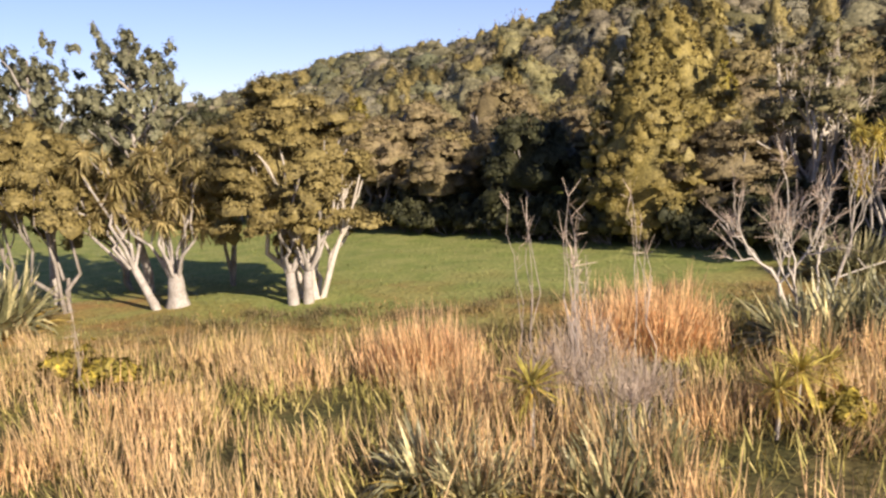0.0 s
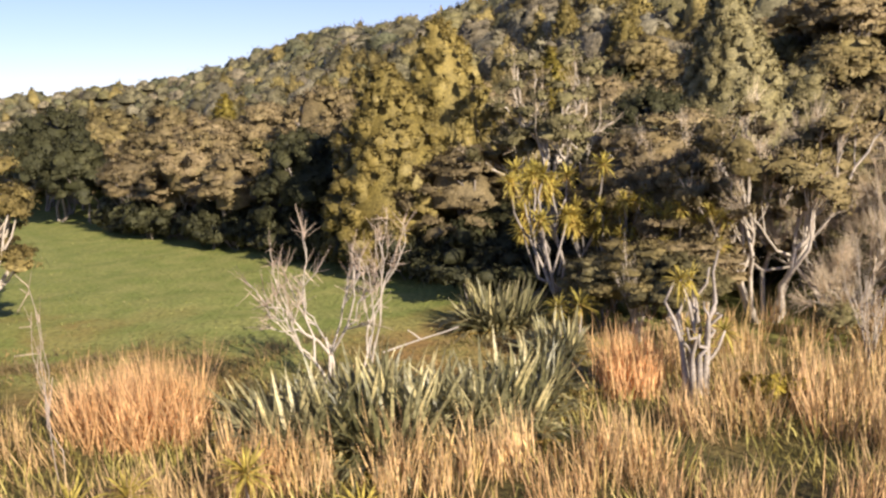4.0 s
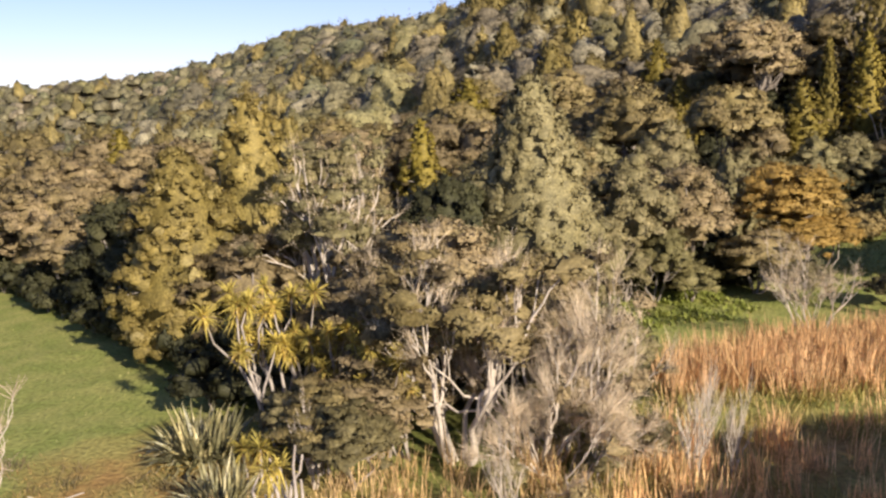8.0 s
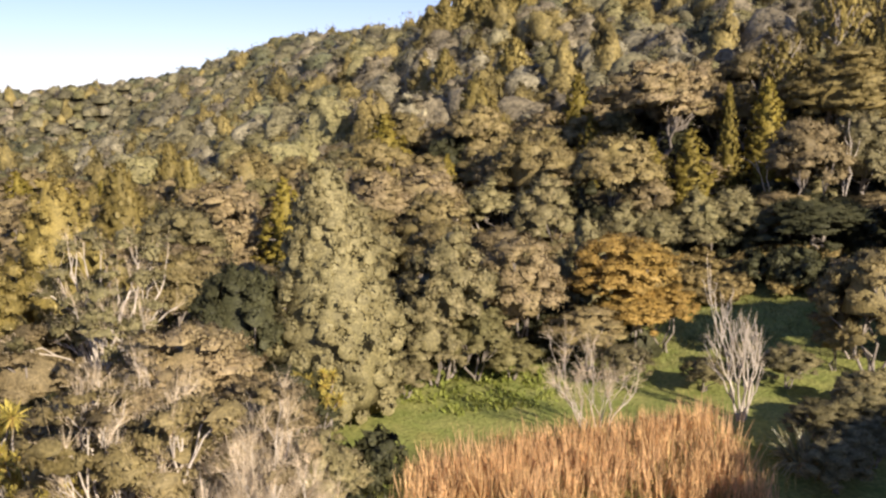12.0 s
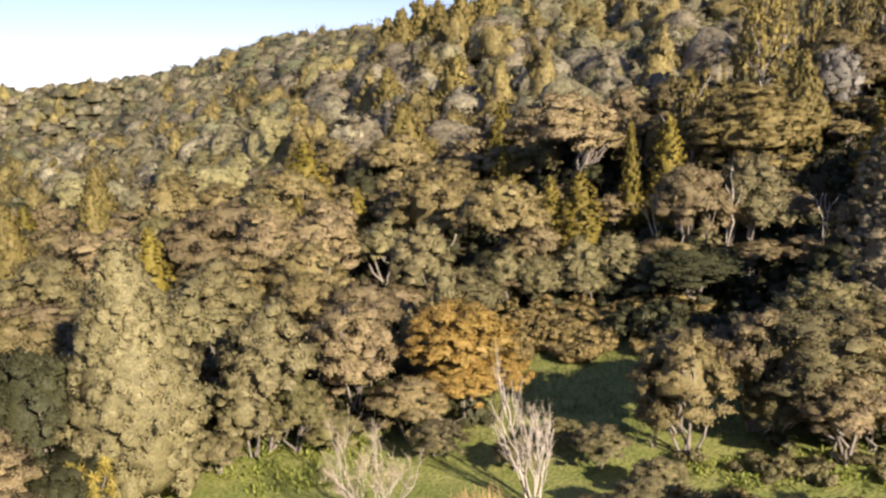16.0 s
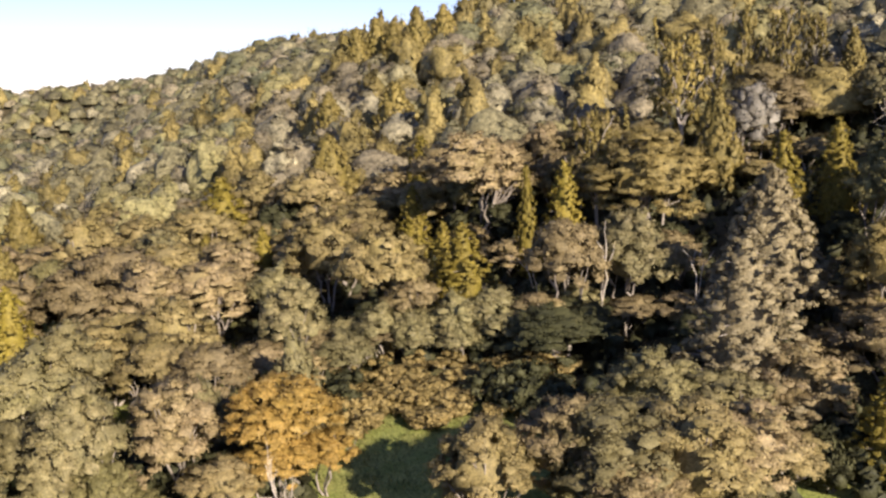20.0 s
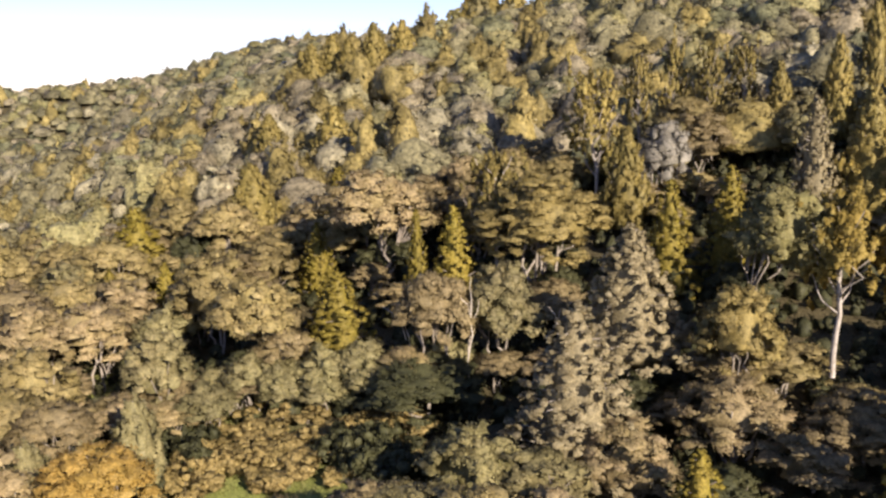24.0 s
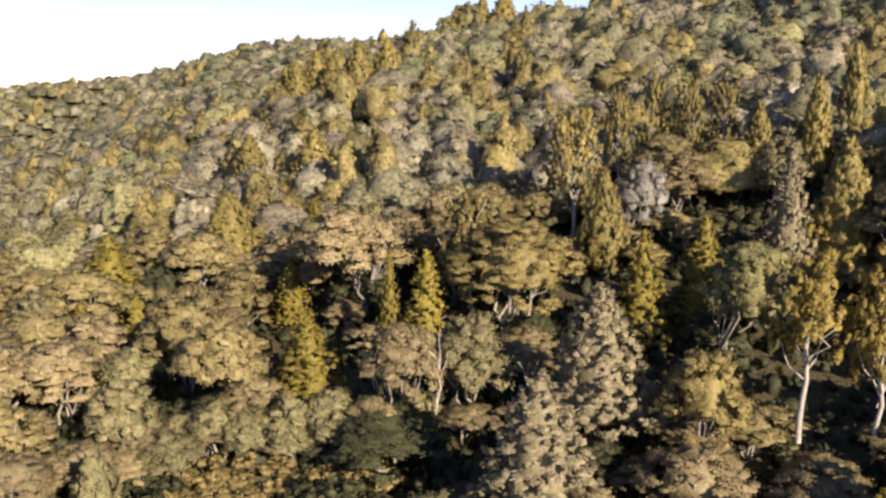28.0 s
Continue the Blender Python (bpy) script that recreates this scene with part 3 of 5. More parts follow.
def sword(sh, p, d, length, width, droop, rng, segs=3):
    """Long pointed leaves from p (n, 3) along d, that bow down at the end."""
    n = len(p)
    side = unit(np.cross(d, np.array([0, 0, 1.0]) + rng.normal(0, 0.25, (n, 3))))
    t = np.linspace(0, 1, segs + 1)
    wd = width * np.array([0.55, 1.0, 0.8, 0.04] if segs == 3 else [0.6, 1.0, 0.05])
    pts = []
    for k in range(segs + 1):
        c = p + d * (length * t[k])[:, None] - np.array([0, 0, 1.0]) * (droop * length * t[k] ** 2.2)[:, None]
        pts += [c - side * wd[k], c + side * wd[k]]
    pts = np.stack(pts, 1)
    m = pts.shape[1]
    q = np.concatenate([np.arange(n)[:, None] * m + np.array([2 * k, 2 * k + 1, 2 * k + 3, 2 * k + 2]) for k in range(segs)])
    sh.add(pts.reshape(-1, 3), quads=q)


def cabbage_tree(label, seed, H=6.0, stems=2, depth=2, r=0.14, leaf=0.75, splay=0.3, bark=M_WHITE):
    """Pale forked stems, each end with a round head of sword leaves over a dry skirt."""
    def make():
        rng = np.random.default_rng(seed)
        wood, tips = Shape(), []
        for s in range(stems):
            a = rng.uniform(0, 6.28)
            d = unit(np.array([math.cos(a) * splay, math.sin(a) * splay, 1]))
            branching(wood, np.array([0.15 * s, 0.1 * s, -0.3]), d, H * 0.42, r, depth, rng, tips, 0.42, 0.5, (2, 4), 0.62)
        parts = [("trunk", wood.mesh("trunk", bark, True), "pale corky stems")]
        for q, d in tips:
            head, dry = Shape(), Shape()
            n = 60
            dd = unit(rng.normal(0, 1, (n, 3)) + (0, 0, 0.45))
            sword(head, q + dd * 0.05, dd, leaf * rng.uniform(0.75, 1.15, n), 0.024, rng.uniform(0.05, 0.45, n), rng)
            n = 22
            dd = unit(rng.normal(0, 0.6, (n, 3)) + (0, 0, -0.6))
            sword(dry, q - dd * 0.02 + rng.normal(0, 0.04, (n, 3)), dd, leaf * rng.uniform(0.5, 0.9, n), 0.022, np.full(n, 0.3), rng)
            parts += [("leaf_head", head.mesh("leaf_head", M_SWORD), "yellow-green sword leaves"), ("dry_skirt", dry.mesh("dry_skirt", M_SKIRT), "hanging dry leaves")]
        return thing("cabbage_tree", label, "cabbage tree", "cabbage trees", parts)
    return make


def flax_bush(label, seed, n=300, size=2.3, spread=0.9):
    def make():
        rng = np.random.default_rng(seed)
        green, dry = Shape(), Shape()
        a, rr = rng.uniform(0, 6.28, n), np.sqrt(rng.random(n)) * spread
        p = np.stack([rr * np.cos(a), rr * np.sin(a), np.full(n, -0.05)], 1)
        tilt = 0.15 + 1.25 * rng.random(n)
        b = a + rng.normal(0, 0.6, n)
        d = unit(np.stack([np.cos(b) * tilt, np.sin(b) * tilt, np.ones(n)], 1))
        sword(green, p, d, size * rng.uniform(0.5, 1.15, n), 0.062, rng.uniform(0.15, 0.9, n) * tilt, rng)
        k = n // 3
        tl = rng.uniform(0.8, 2.5, k)
        d = unit(np.stack([np.cos(b[:k]) * tl, np.sin(b[:k]) * tl, np.full(k, 0.8)], 1))
        sword(dry, p[:k], d, size * rng.uniform(0.4, 0.9, k), 0.035, np.full(k, 0.35), rng)
        return thing("flax_bush", label, "flax", "flax bushes", [("foliage", green.mesh("foliage", M_FLAX), ""), ("dry_foliage", dry.mesh("dry_foliage", M_SKIRT), "dry bent leaves")])
    return make


def shrub(name, mat, label, seed, R=1.0, H=1.3, clumps=9, size=0.14, category="shrub"):
    def make():
        rng = np.random.default_rng(seed)
        a, r = rng.uniform(0, 6.28, clumps), np.sqrt(rng.random(clumps)) * R * 0.7
        cen = np.stack([r * np.cos(a), r * np.sin(a), H * rng.uniform(0.35, 0.75, clumps)], 1)
        w = R * rng.uniform(0.3, 0.5, clumps)
        rad = np.stack([w, w, w * 0.75], 1)
        crown, wood = Shape(), Shape()
        foliage(crown, cen, rad, rng, 6, 14, size * 0.9, 0.42, tuft=OCTA)
        for k in range(4):
            limb(wood, (0, 0, -0.15), cen[k], 0.03, 0.015, rng, 0.08, 3, 4)
        return thing(name, label, category, "shrubs", [("stem", wood.mesh("stem", M_BARK, True), ""), ("crown", crown.mesh("crown", mat), "")])
    return make


def stump_tree():
    """A thick fluted trunk that ends in bare upright limbs."""
    rng = np.random.default_rng(200)
    parts = []
    for k in range(9):
        wood = Shape()
        a = k * 2.4
        foot = np.array([0.19 * math.cos(a), 0.20 * math.sin(a), -0.2])
        knee = foot * (0.8, 0.8, 0) + (0.2 * math.cos(a), 0.2 * math.sin(a), rng.uniform(1.2, 2.0))
        tip = knee + (rng.normal(0.3 * math.cos(a), 0.16), rng.normal(0.3 * math.sin(a), 0.16), rng.uniform(0.5, 2.5))
        t = np.linspace(0, 1, 5)[:, None]
        path = np.concatenate([foot + (knee - foot) * t, knee + (tip - knee) * t[1:] + rng.normal(0, 0.09, (4, 3))])
        tube(wood, path, np.concatenate([np.linspace(0.14, 0.085, 4), np.linspace(0.065, 0.03, 5)]), 7)
        if k % 2:
            limb(wood, path[5], path[5] + rng.normal(0, 0.14, 3) + (0, 0, 0.6), 0.045, 0.022, rng, 0.08, 4, 5)
        parts.append(("limb", wood.mesh("limb", M_WHITE, True), "bare grey-white limb"))
    for k in range(5):
        head = Shape()
        q = np.array([rng.normal(0.2, 0.6), rng.uniform(0.1, 0.8), rng.uniform(1.4, 3.4)])
        dd = unit(rng.normal(0, 1, (50, 3)) + (0, 0, 0.3))
        sword(head, q + dd * 0.04, dd, rng.uniform(0.45, 0.7, 50), 0.022, rng.uniform(0.1, 0.4, 50), rng)
        stalk = Shape()
        limb(stalk, (0.1, 0.15, 0.6), q, 0.06, 0.045, rng, 0.05, 5, 5)
        parts += [("leaf_head", head.mesh("leaf_head", M_SWORD), "yellow-green sword leaves"), ("branch", stalk.mesh("branch", M_WHITE, True), "")]
    return thing("cabbage_tree", "old cabbage tree with a thick fluted white trunk and dead limbs", "cabbage tree", "cabbage trees", parts)


def flared_tree(label, seed, H, R, stems, mat, base_r=0.42, foot=1.1, lean=(0, 0), tufts=46, flare=1.55, heads=False):
    """A tree on one stout white flared trunk that parts into many upright pale stems."""
    rng = np.random.default_rng(seed)
    trunk, crown = Shape(), Shape()
    z = np.array([-0.3, 0.0, 0.25, 0.6, foot, foot + 0.4])
    path = np.stack([lean[0] * z, lean[1] * z, z], 1)
    tube(trunk, path, base_r * np.array([flare, flare * 0.92, 1.2, 1.0, 0.95, 0.75]), 10)
    parts, cen = [("trunk", trunk.mesh("trunk", M_WHITE, True), "stout smooth white trunk")], []
    for k in range(stems):
        wood = Shape()
        a = k * 2.4
        s = path[-1] + (0.16 * math.cos(a), 0.16 * math.sin(a), -0.3)
        reach = R * rng.uniform(0.3, 0.95)
        e = s + (reach * math.cos(a) + lean[0] * H * 0.5, reach * math.sin(a), (H - foot) * rng.uniform(0.45, 0.92))
        q = limb(wood, s, e, 0.085, 0.035, rng, 0.05, 6, 6)
        ends = [q[-1]]
        for c in range(3):
            w = limb(wood, q[2 + c], q[2 + c] + rng.normal(0, 0.38, 3) + (0, 0, 0.9), 0.045, 0.025, rng, 0.06, 4, 4)
            ends.append(w[-1])
        parts.append(("stem", wood.mesh("stem", M_WHITE, True), "pale upright stem"))
        if heads:
            for w in ends:
                n = 80
                dd = unit(rng.normal(0, 1, (n, 3)) + (0, 0, 0.35))
                sword(crown, w + dd * 0.05, dd, rng.uniform(0.45, 0.85, n), 0.036, rng.uniform(0.1, 0.5, n), rng)
        else:
            cen += [q[m] + rng.normal(0, 0.35, 3) for m in rng.integers(2, 6, tufts // stems)]
    if cen:
        cen = np.array(cen)
        w = rng.uniform(0.3, 0.62, len(cen))
        rad = np.stack([w, w, w * rng.uniform(0.6, 1.0, len(cen))], 1)
        foliage(crown, cen, rad, rng, 5, 26, 0.1, 0.48, 0.8, 0.4, core=0.6, hull=0.6, mid=np.array([0, 0, H * 0.5]))
    parts.append(("crown", crown.mesh("crown", mat), "yellowish thin foliage"))
    return thing("meadow_tree", label, "tree", "trees at the meadow", parts)


KANUKA = Stock([tree_dome("kanuka_tree", M_KANUKA, M_BARK, "olive-brown kanuka tree with layered flat foliage on the wooded hill", 10 + k, H=8, R=4.0, clumps=72 + 4 * k, flat=0.42, low=0.10 + 0.06 * k, stems=3 + k % 3) for k in range(6)])
GREENDOME = Stock([tree_dome("domed_tree", M_DOME, M_BARK, "olive-green domed tree in the forest canopy", 30 + k, H=8, R=3.8, clumps=76, low=0.14, flat=0.55, stems=3) for k in range(4)])
DARKTREE = Stock([tree_dome("broadleaf_tree", M_SHADELEAF, M_BARK, "dark green round broadleaf tree with shade put into its leaf colour", 40 + k, H=8, R=3.6, clumps=76, low=0.12, flat=0.8, stems=2) for k in range(2)])
LIGHTTREE = Stock([tree_dome("light_tree", M_FERN, M_BARK, "small light green tree at the forest foot", 46 + k, H=6, R=2.4, clumps=36, low=0.25, flat=0.7, stems=3) for k in range(2)])
EGGCON = Stock([tree_cone("conifer", M_CONIFER, M_BARK, "tall dense grey-green conifer with an egg-shaped crown", 50, H=13, R=4.0, clumps=400, per=18, sub=3, part=0.55, fill=0.78, puff=0.135, belly=0.30, sharp=0.62, tall=1.1)])
OLIVECON = Stock([tree_cone("conifer", M_OLIVE, M_BARK, "yellowish olive conifer with upright tufted foliage", 52 + k, H=12, R=3.4, clumps=260, sub=3, per=32, size=0.085, puff=0.125, fill=0.76, belly=0.26, sharp=0.66, tall=1.3, gaps=0.15) for k in range(3)])
YELLOWCON = Stock([tree_cone("conifer", M_YELLOW, M_BARK, "young yellow-green conifer with pointed layered branches", 56 + k, H=9, R=2.3, clumps=190, sub=3, per=22, size=0.09, puff=0.15, belly=0.18, sharp=0.74, tall=0.7, gaps=0.3) for k in range(3)])
PALECON = Stock([tree_cone("conifer", M_PALE, M_WHITE, "pale straw-coloured conifer with a pointed tip", 60 + k, H=12, R=3.0, clumps=290, sub=3, per=22, size=0.09, puff=0.125, fill=0.7, belly=0.14 + 0.14 * k, sharp=0.72, tall=1.0, gaps=0.25, skirt=0.04 + 0.18 * k) for k in range(2)])
TOTARA = Stock([tree_open("totara_tree", M_TOTARA, M_WHITE, "tall golden-green tree with a bare white trunk", 64 + k, H=13, R=2.6, limbs=20, bare=0.36, rise=1.5) for k in range(2)])
GUM = Stock([tree_open("tall_meadow_tree", M_GUM, M_WHITE, "tall grey-green tree with an airy crown behind the meadow trees", 78 + k, H=13, R=3.2, limbs=24, bare=0.22, fat=0.8) for k in range(2)])
FEATHER = Stock([tree_cone("sapling", M_FERN, M_BARK, "pale yellow-green sapling with upright feathery foliage", 76, H=6, R=1.8, clumps=60, belly=0.45, sharp=0.6, tall=2.2)])
TALLOLIVE = Stock([tree_open("totara_tree", M_OLIVE, M_WHITE, "tall olive tree with pale trunk and ragged crown", 67 + k, H=13, R=3.2, limbs=18, bare=0.3, rise=1.3) for k in range(2)])
GREATDOME = Stock([tree_dome("gold_tree", M_GOLD, M_BARK, "great golden-olive dome standing over the canopy", 36, H=14, R=7.4, clumps=210, low=0.22, flat=0.4, stems=6)])
SNAG = Stock([tree_dead("dead_tree", "pale bare dead trunk with a few broken limbs", 97 + k, stems=1, length=4.2 - 0.5 * k, depth=2, r=0.15, per=2, splay=0.08, spread=0.5, up=0.3, tlen=0.4) for k in range(2)])
GOLDDOME = Stock([tree_dome("gold_tree", M_GOLD, M_BARK, "golden-olive bushy tree at the meadow's edge", 37 + k, H=8, R=3.6, fill=0.46, size=0.075, per=38, clumps=84, low=0.26, flat=0.42, stems=4) for k in range(2)])
ORANGETREE = Stock([tree_dome("orange_tree", M_ORANGE, M_BARK, "golden-orange tree with layered foliage", 70 + k, H=8, R=3.2, clumps=76, low=0.25, flat=0.42, stems=3) for k in range(2)])
SILVER = Stock([tree_dome("silver_tree", M_SILVER, M_WHITE, "silvery grey leafless tree with a round haze of twigs", 73, H=8, R=3.2, clumps=50, low=0.25, flat=0.7, stems=6)])
DEAD = Stock([tree_dead("dead_tree", "bleached leafless tree with splayed stems and brown twig ends", 80, stems=5, length=1.75, depth=3, r=0.07, per=9, splay=0.6, twig=M_BROWNTWIG, tlen=0.5, spread=0.4),
              tree_dead("dead_tree", "bleached leafless tree with upright stems beside the reeds", 81, stems=7, length=2.3, depth=3, r=0.075, per=3, twig_w=0.006, splay=0.26, spread=0.3, tlen=0.5),
              tree_dead("dead_tree", "grey leafless tree with a haze of fine twigs", 82, stems=7, length=1.7, depth=3, r=0.055, per=10, twig_w=0.006, splay=0.55, spread=0.4, tlen=0.6)])
DEADKAN = Stock([half_dead("dead_kanuka_tree", "half-dead kanuka with white forked stems and olive pads of foliage", 84, M_KANUKA, green=0.42, pad=(0.55, 1.0)),
                 half_dead("dead_kanuka_tree", "mostly dead kanuka with a beige haze of dry twigs", 85, M_KANUKA, stems=8, splay=0.95, green=0.14, per=36, r=0.11, tlen=0.9),
                 half_dead("dead_kanuka_tree", "dead kanuka lying open in a feathery beige heap of twigs", 86, M_KANUKA, stems=9, length=1.6, splay=1.3, green=0.04, per=50, r=0.07, tlen=0.9, up=0.15)])
LICHENTREE = Stock([half_dead("lichen_tree", "pale lichen-flecked tree with white twigs through its foliage", 83, M_FERN, stems=7, length=2.6, splay=0.22, green=0.62, per=14, wind=(0.1, 0, 0.2), pad=(0.4, 0.7))])
MEADOWTREE = Stock([tree_dome("meadow_tree", M_GOLD, M_DEADWOOD, "broad golden-olive tree on pale branches in the meadow", 39, H=8, R=3.6, clumps=140, low=0.12, flat=0.42, stems=10, fill=0.42, size=0.062, per=46)])
STALK = Stock([tree_dead("dead_stalk", "thin dry upright stalk among the reeds", 87 + k, stems=2, length=2.2, depth=1, r=0.016, per=5, splay=0.04, spread=0.07, up=1.5, tlen=0.4, bark=M_STALK, twig=M_BROWNTWIG, category="dry stalk") for k in range(2)])
TWIGBUSH = Stock([tree_dead("bare_bush", "bare grey-brown twiggy bush in the marsh", 89, stems=9, length=0.75, depth=2, r=0.014, per=9, splay=0.35, spread=0.3, tlen=0.55, twig_w=0.005, bark=M_STALK, twig=M_BROWNTWIG, category="bare bush")])
CABBAGE = Stock([cabbage_tree("cabbage tree with several heads of yellow-green leaves", 90, H=6.0, stems=8, depth=1, r=0.06, leaf=0.40, splay=0.36), cabbage_tree("slender cabbage tree with yellowish heads", 91, H=5.5, stems=4, depth=1, r=0.05, leaf=0.40), cabbage_tree("single-headed young cabbage tree in the marsh", 93, H=3.4, stems=1, depth=0, r=0.06, leaf=0.8, splay=0.05)])
FLAX = Stock([flax_bush("large flax bush with stiff grey-green leaves", 100 + k) for k in range(3)])
SHRUB = Stock([shrub("bramble_bush", M_SHRUB, "low brown-green bramble bush", 110 + k) for k in range(3)])
GOLDSHRUB = Stock([shrub("shrub", M_GORSE, "low yellow-flecked bush in the marsh", 121, R=1.1, H=1.4)])
UNDER = Stock([shrub("undergrowth_bush", M_SHADELEAF, "undergrowth bush at the forest foot with shade put into its leaf colour", 123 + k, R=1.3, H=1.9, clumps=9) for k in range(3)])
HERB = Stock([shrub("herb_clump", M_FERN, "low bright green herb clump beside the track", 127 + k, R=0.9, H=0.7, clumps=8) for k in range(3)])
taken = []


def hero(stock, x, y, top, R, H0, R0, pick=None, label="", rot=None, base=None):
    """A tree at its own place, as high as top and R wide to each side; H0 and R0 are its size as built."""
    z = h1(x, y) if base is None else base
    taken.append((x, y, R))
    return stock.plant(x, y, z, R / R0, (top - z) / H0, rot, pick, label)


# ---- trees of the meadow's edge ----
hero(GUM, -15.0, 38.4, 12.2, 3.4, 13, 3.2, 0)
hero(GUM, -18.6, 37.0, 11.6, 3.0, 13, 3.2, 1)
hero(GOLDDOME, -17.2, 34.6, 8.6, 2.6, 8, 3.6, 0)
hero(GOLDDOME, -19.8, 35.0, 8.4, 2.4, 8, 3.6, 1)
hero(GREENDOME, -11.4, 39.6, 8.6, 3.0, 8, 3.8, 1)
hero(GREENDOME, -16.6, 40.5, 9.0, 3.0, 8, 3.8, 0)
flared_tree("old cabbage tree with a broad flared white foot in the meadow", 301, 7.4, 2.1, 9, M_HEAD, 0.36, 1.0, heads=True).matrix_basis = pose(-12.35, 34.6, h1(-12.35, 34.6))
flared_tree("leaning white-trunked cabbage tree beside the flared foot", 302, 6.6, 1.7, 7, M_HEAD, 0.17, 1.7, (-0.42, 0.0), flare=1.2, heads=True).matrix_basis = pose(-13.2, 34.4, h1(-13.2, 34.4))
flared_tree("golden-olive tree with twin white trunks in the meadow", 303, 6.4, 2.6, 8, M_GOLD, 0.21, 1.3, (-0.04, 0), 40, 1.25).matrix_basis = pose(-7.35, 34.0, h1(-7.35, 34.0))
flared_tree("second pale trunk of the golden-olive meadow tree", 304, 6.8, 2.4, 7, M_GOLD, 0.2, 1.3, (0.06, 0), 35, 1.25).matrix_basis = pose(-6.75, 34.1, h1(-6.75, 34.1))
hero(MEADOWTREE, -6.8, 34.9, 9.8, 4.0, 8, 3.6, 0)
taken += [(-12.4, 34.6, 2.5), (-7, 34.2, 3)]
hero(OLIVECON, 9.9, 46.5, 10.9, 4.0, 12, 3.4, 0)
hero(OLIVECON, 12.6, 51.0, 13.4, 4.2, 12, 3.4, 2)
hero(LICHENTREE, 18.0, 44.4, 10.6, 2.7, 7.2, 2.4, 0)
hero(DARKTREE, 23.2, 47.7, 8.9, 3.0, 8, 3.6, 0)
hero(EGGCON, 28.0, 48.6, 13.6, 3.9, 13, 4.0, 0)
hero(GREENDOME, 33.6, 53.6, 9.7, 3.0, 8, 3.8, 3)
hero(GREENDOME, 32.9, 52.6, 5.8, 2.2, 8, 3.8, 1)
hero(GREENDOME, 35.2, 53.0, 5.2, 2.0, 8, 3.8, 2)
hero(KANUKA, 38.4, 56.8, 8.6, 3.2, 8, 4.0, 0)
hero(ORANGETREE, 44.8, 57.6, 8.3, 3.7, 8, 3.2, 1)
hero(ORANGETREE, 44.3, 56.2, 5.2, 2.6, 8, 3.2, 0, "lower golden-orange tree with layered foliage")
hero(ORANGETREE, 47.0, 57.4, 5.0, 1.9, 8, 3.2, 1, "lower golden-orange tree with layered foliage")
hero(KANUKA, 41.5, 54.5, 4.5, 2.6, 8, 4.0, 1)
hero(KANUKA, 57.0, 51.3, 7.8, 2.9, 8, 4.0, 2, "small kanuka with a pale forked trunk beside the clearing")
hero(KANUKA, 55.4, 52.6, 4.1, 1.4, 8, 4.0, 0)
# added behind the small kanuka only to widen the shadow on the clearing
hero(KANUKA, 57.2, 54.4, 6.9, 2.4, 8, 4.0, 1)
hero(GREENDOME, 64.1, 55.4, 8.4, 4.2, 8, 3.8, 0)
hero(KANUKA, 61.0, 54.4, 8.3, 3.1, 8, 4.0, 1)
hero(GREENDOME, 61.6, 52.3, 5.0, 1.9, 8, 3.8, 2)
hero(KANUKA, 66.6, 51.6, 5.2, 2.2, 8, 4.0, 0)
hero(GREENDOME, 69.8, 51.4, 4.8, 2.0, 8, 3.8, 1)
hero(KANUKA, 68.3, 52.6, 8.6, 3.8, 8, 4.0, 0)
hero(KANUKA, 64.8, 50.2, 6.2, 2.8, 8, 4.0, 1)
hero(GREENDOME, 66.8, 60.2, 8.6, 3.4, 8, 3.8, 2)
hero(KANUKA, 71.0, 54.0, 7.6, 3.2, 8, 4.0, 1)
hero(KANUKA, 75.7, 61.8, 8.6, 3.2, 8, 4.0, 0)
hero(GREENDOME, 71.0, 58.5, 8.0, 3.4, 8, 3.8, 1)
hero(PALECON, 73.3, 64.2, 14.9, 4.4, 12, 3.0, 0)
hero(PALECON, 77.9, 74.4, 18.1, 4.0, 12, 3.0, 1)
hero(TOTARA, 91.3, 71.3, 20.8, 3.0, 13, 3.0, 0, base=8.0)
hero(TOTARA, 96.2, 70.5, 20.4, 2.8, 13, 3.0, 1)
hero(GOLDDOME, 84.5, 70.2, 15.1, 3.0, 8, 3.6, 1, "golden-olive layered tree on the hill")
hero(KANUKA, 83.5, 65.5, 9.6, 4.0, 8, 4.0, 2)
hero(KANUKA, 90.5, 64.0, 9.4, 3.4, 8, 4.0, 1)
hero(KANUKA, 86.8, 62.0, 7.8, 3.2, 8, 4.0, 0)
hero(YELLOWCON, 54.3, 82.0, 13.2, 3.4, 9, 2.3, 0)
hero(GREATDOME, 71.3, 91.5, 20.6, 7.2, 14, 7.4)
hero(SNAG, 65.6, 76.6, 11.6, 1.4, 6.6, 2.2, 0, rot=30)
hero(SNAG, 60.6, 79.6, 10.4, 1.3, 6.0, 2.0, 1, rot=120)
hero(SNAG, 72.6, 76.0, 11.0, 1.2, 6.0, 2.0, 1, rot=10)
for x, y, top in ((78.6, 75.2, 10.6), (79.7, 76.0, 10.2), (80.8, 76.6, 9.8)):
    SNAG.plant(x, y, h1(x, y), 0.5, (top - h1(x, y)) / 6.6, pick=0, label="slim pale bare trunk beneath the conifer")
hero(YELLOWCON, 63.7, 90.2, 17.6, 2.4, 9, 2.3, 1)
hero(YELLOWCON, 60.1, 90.6, 17.3, 1.4, 9, 2.3, 2)
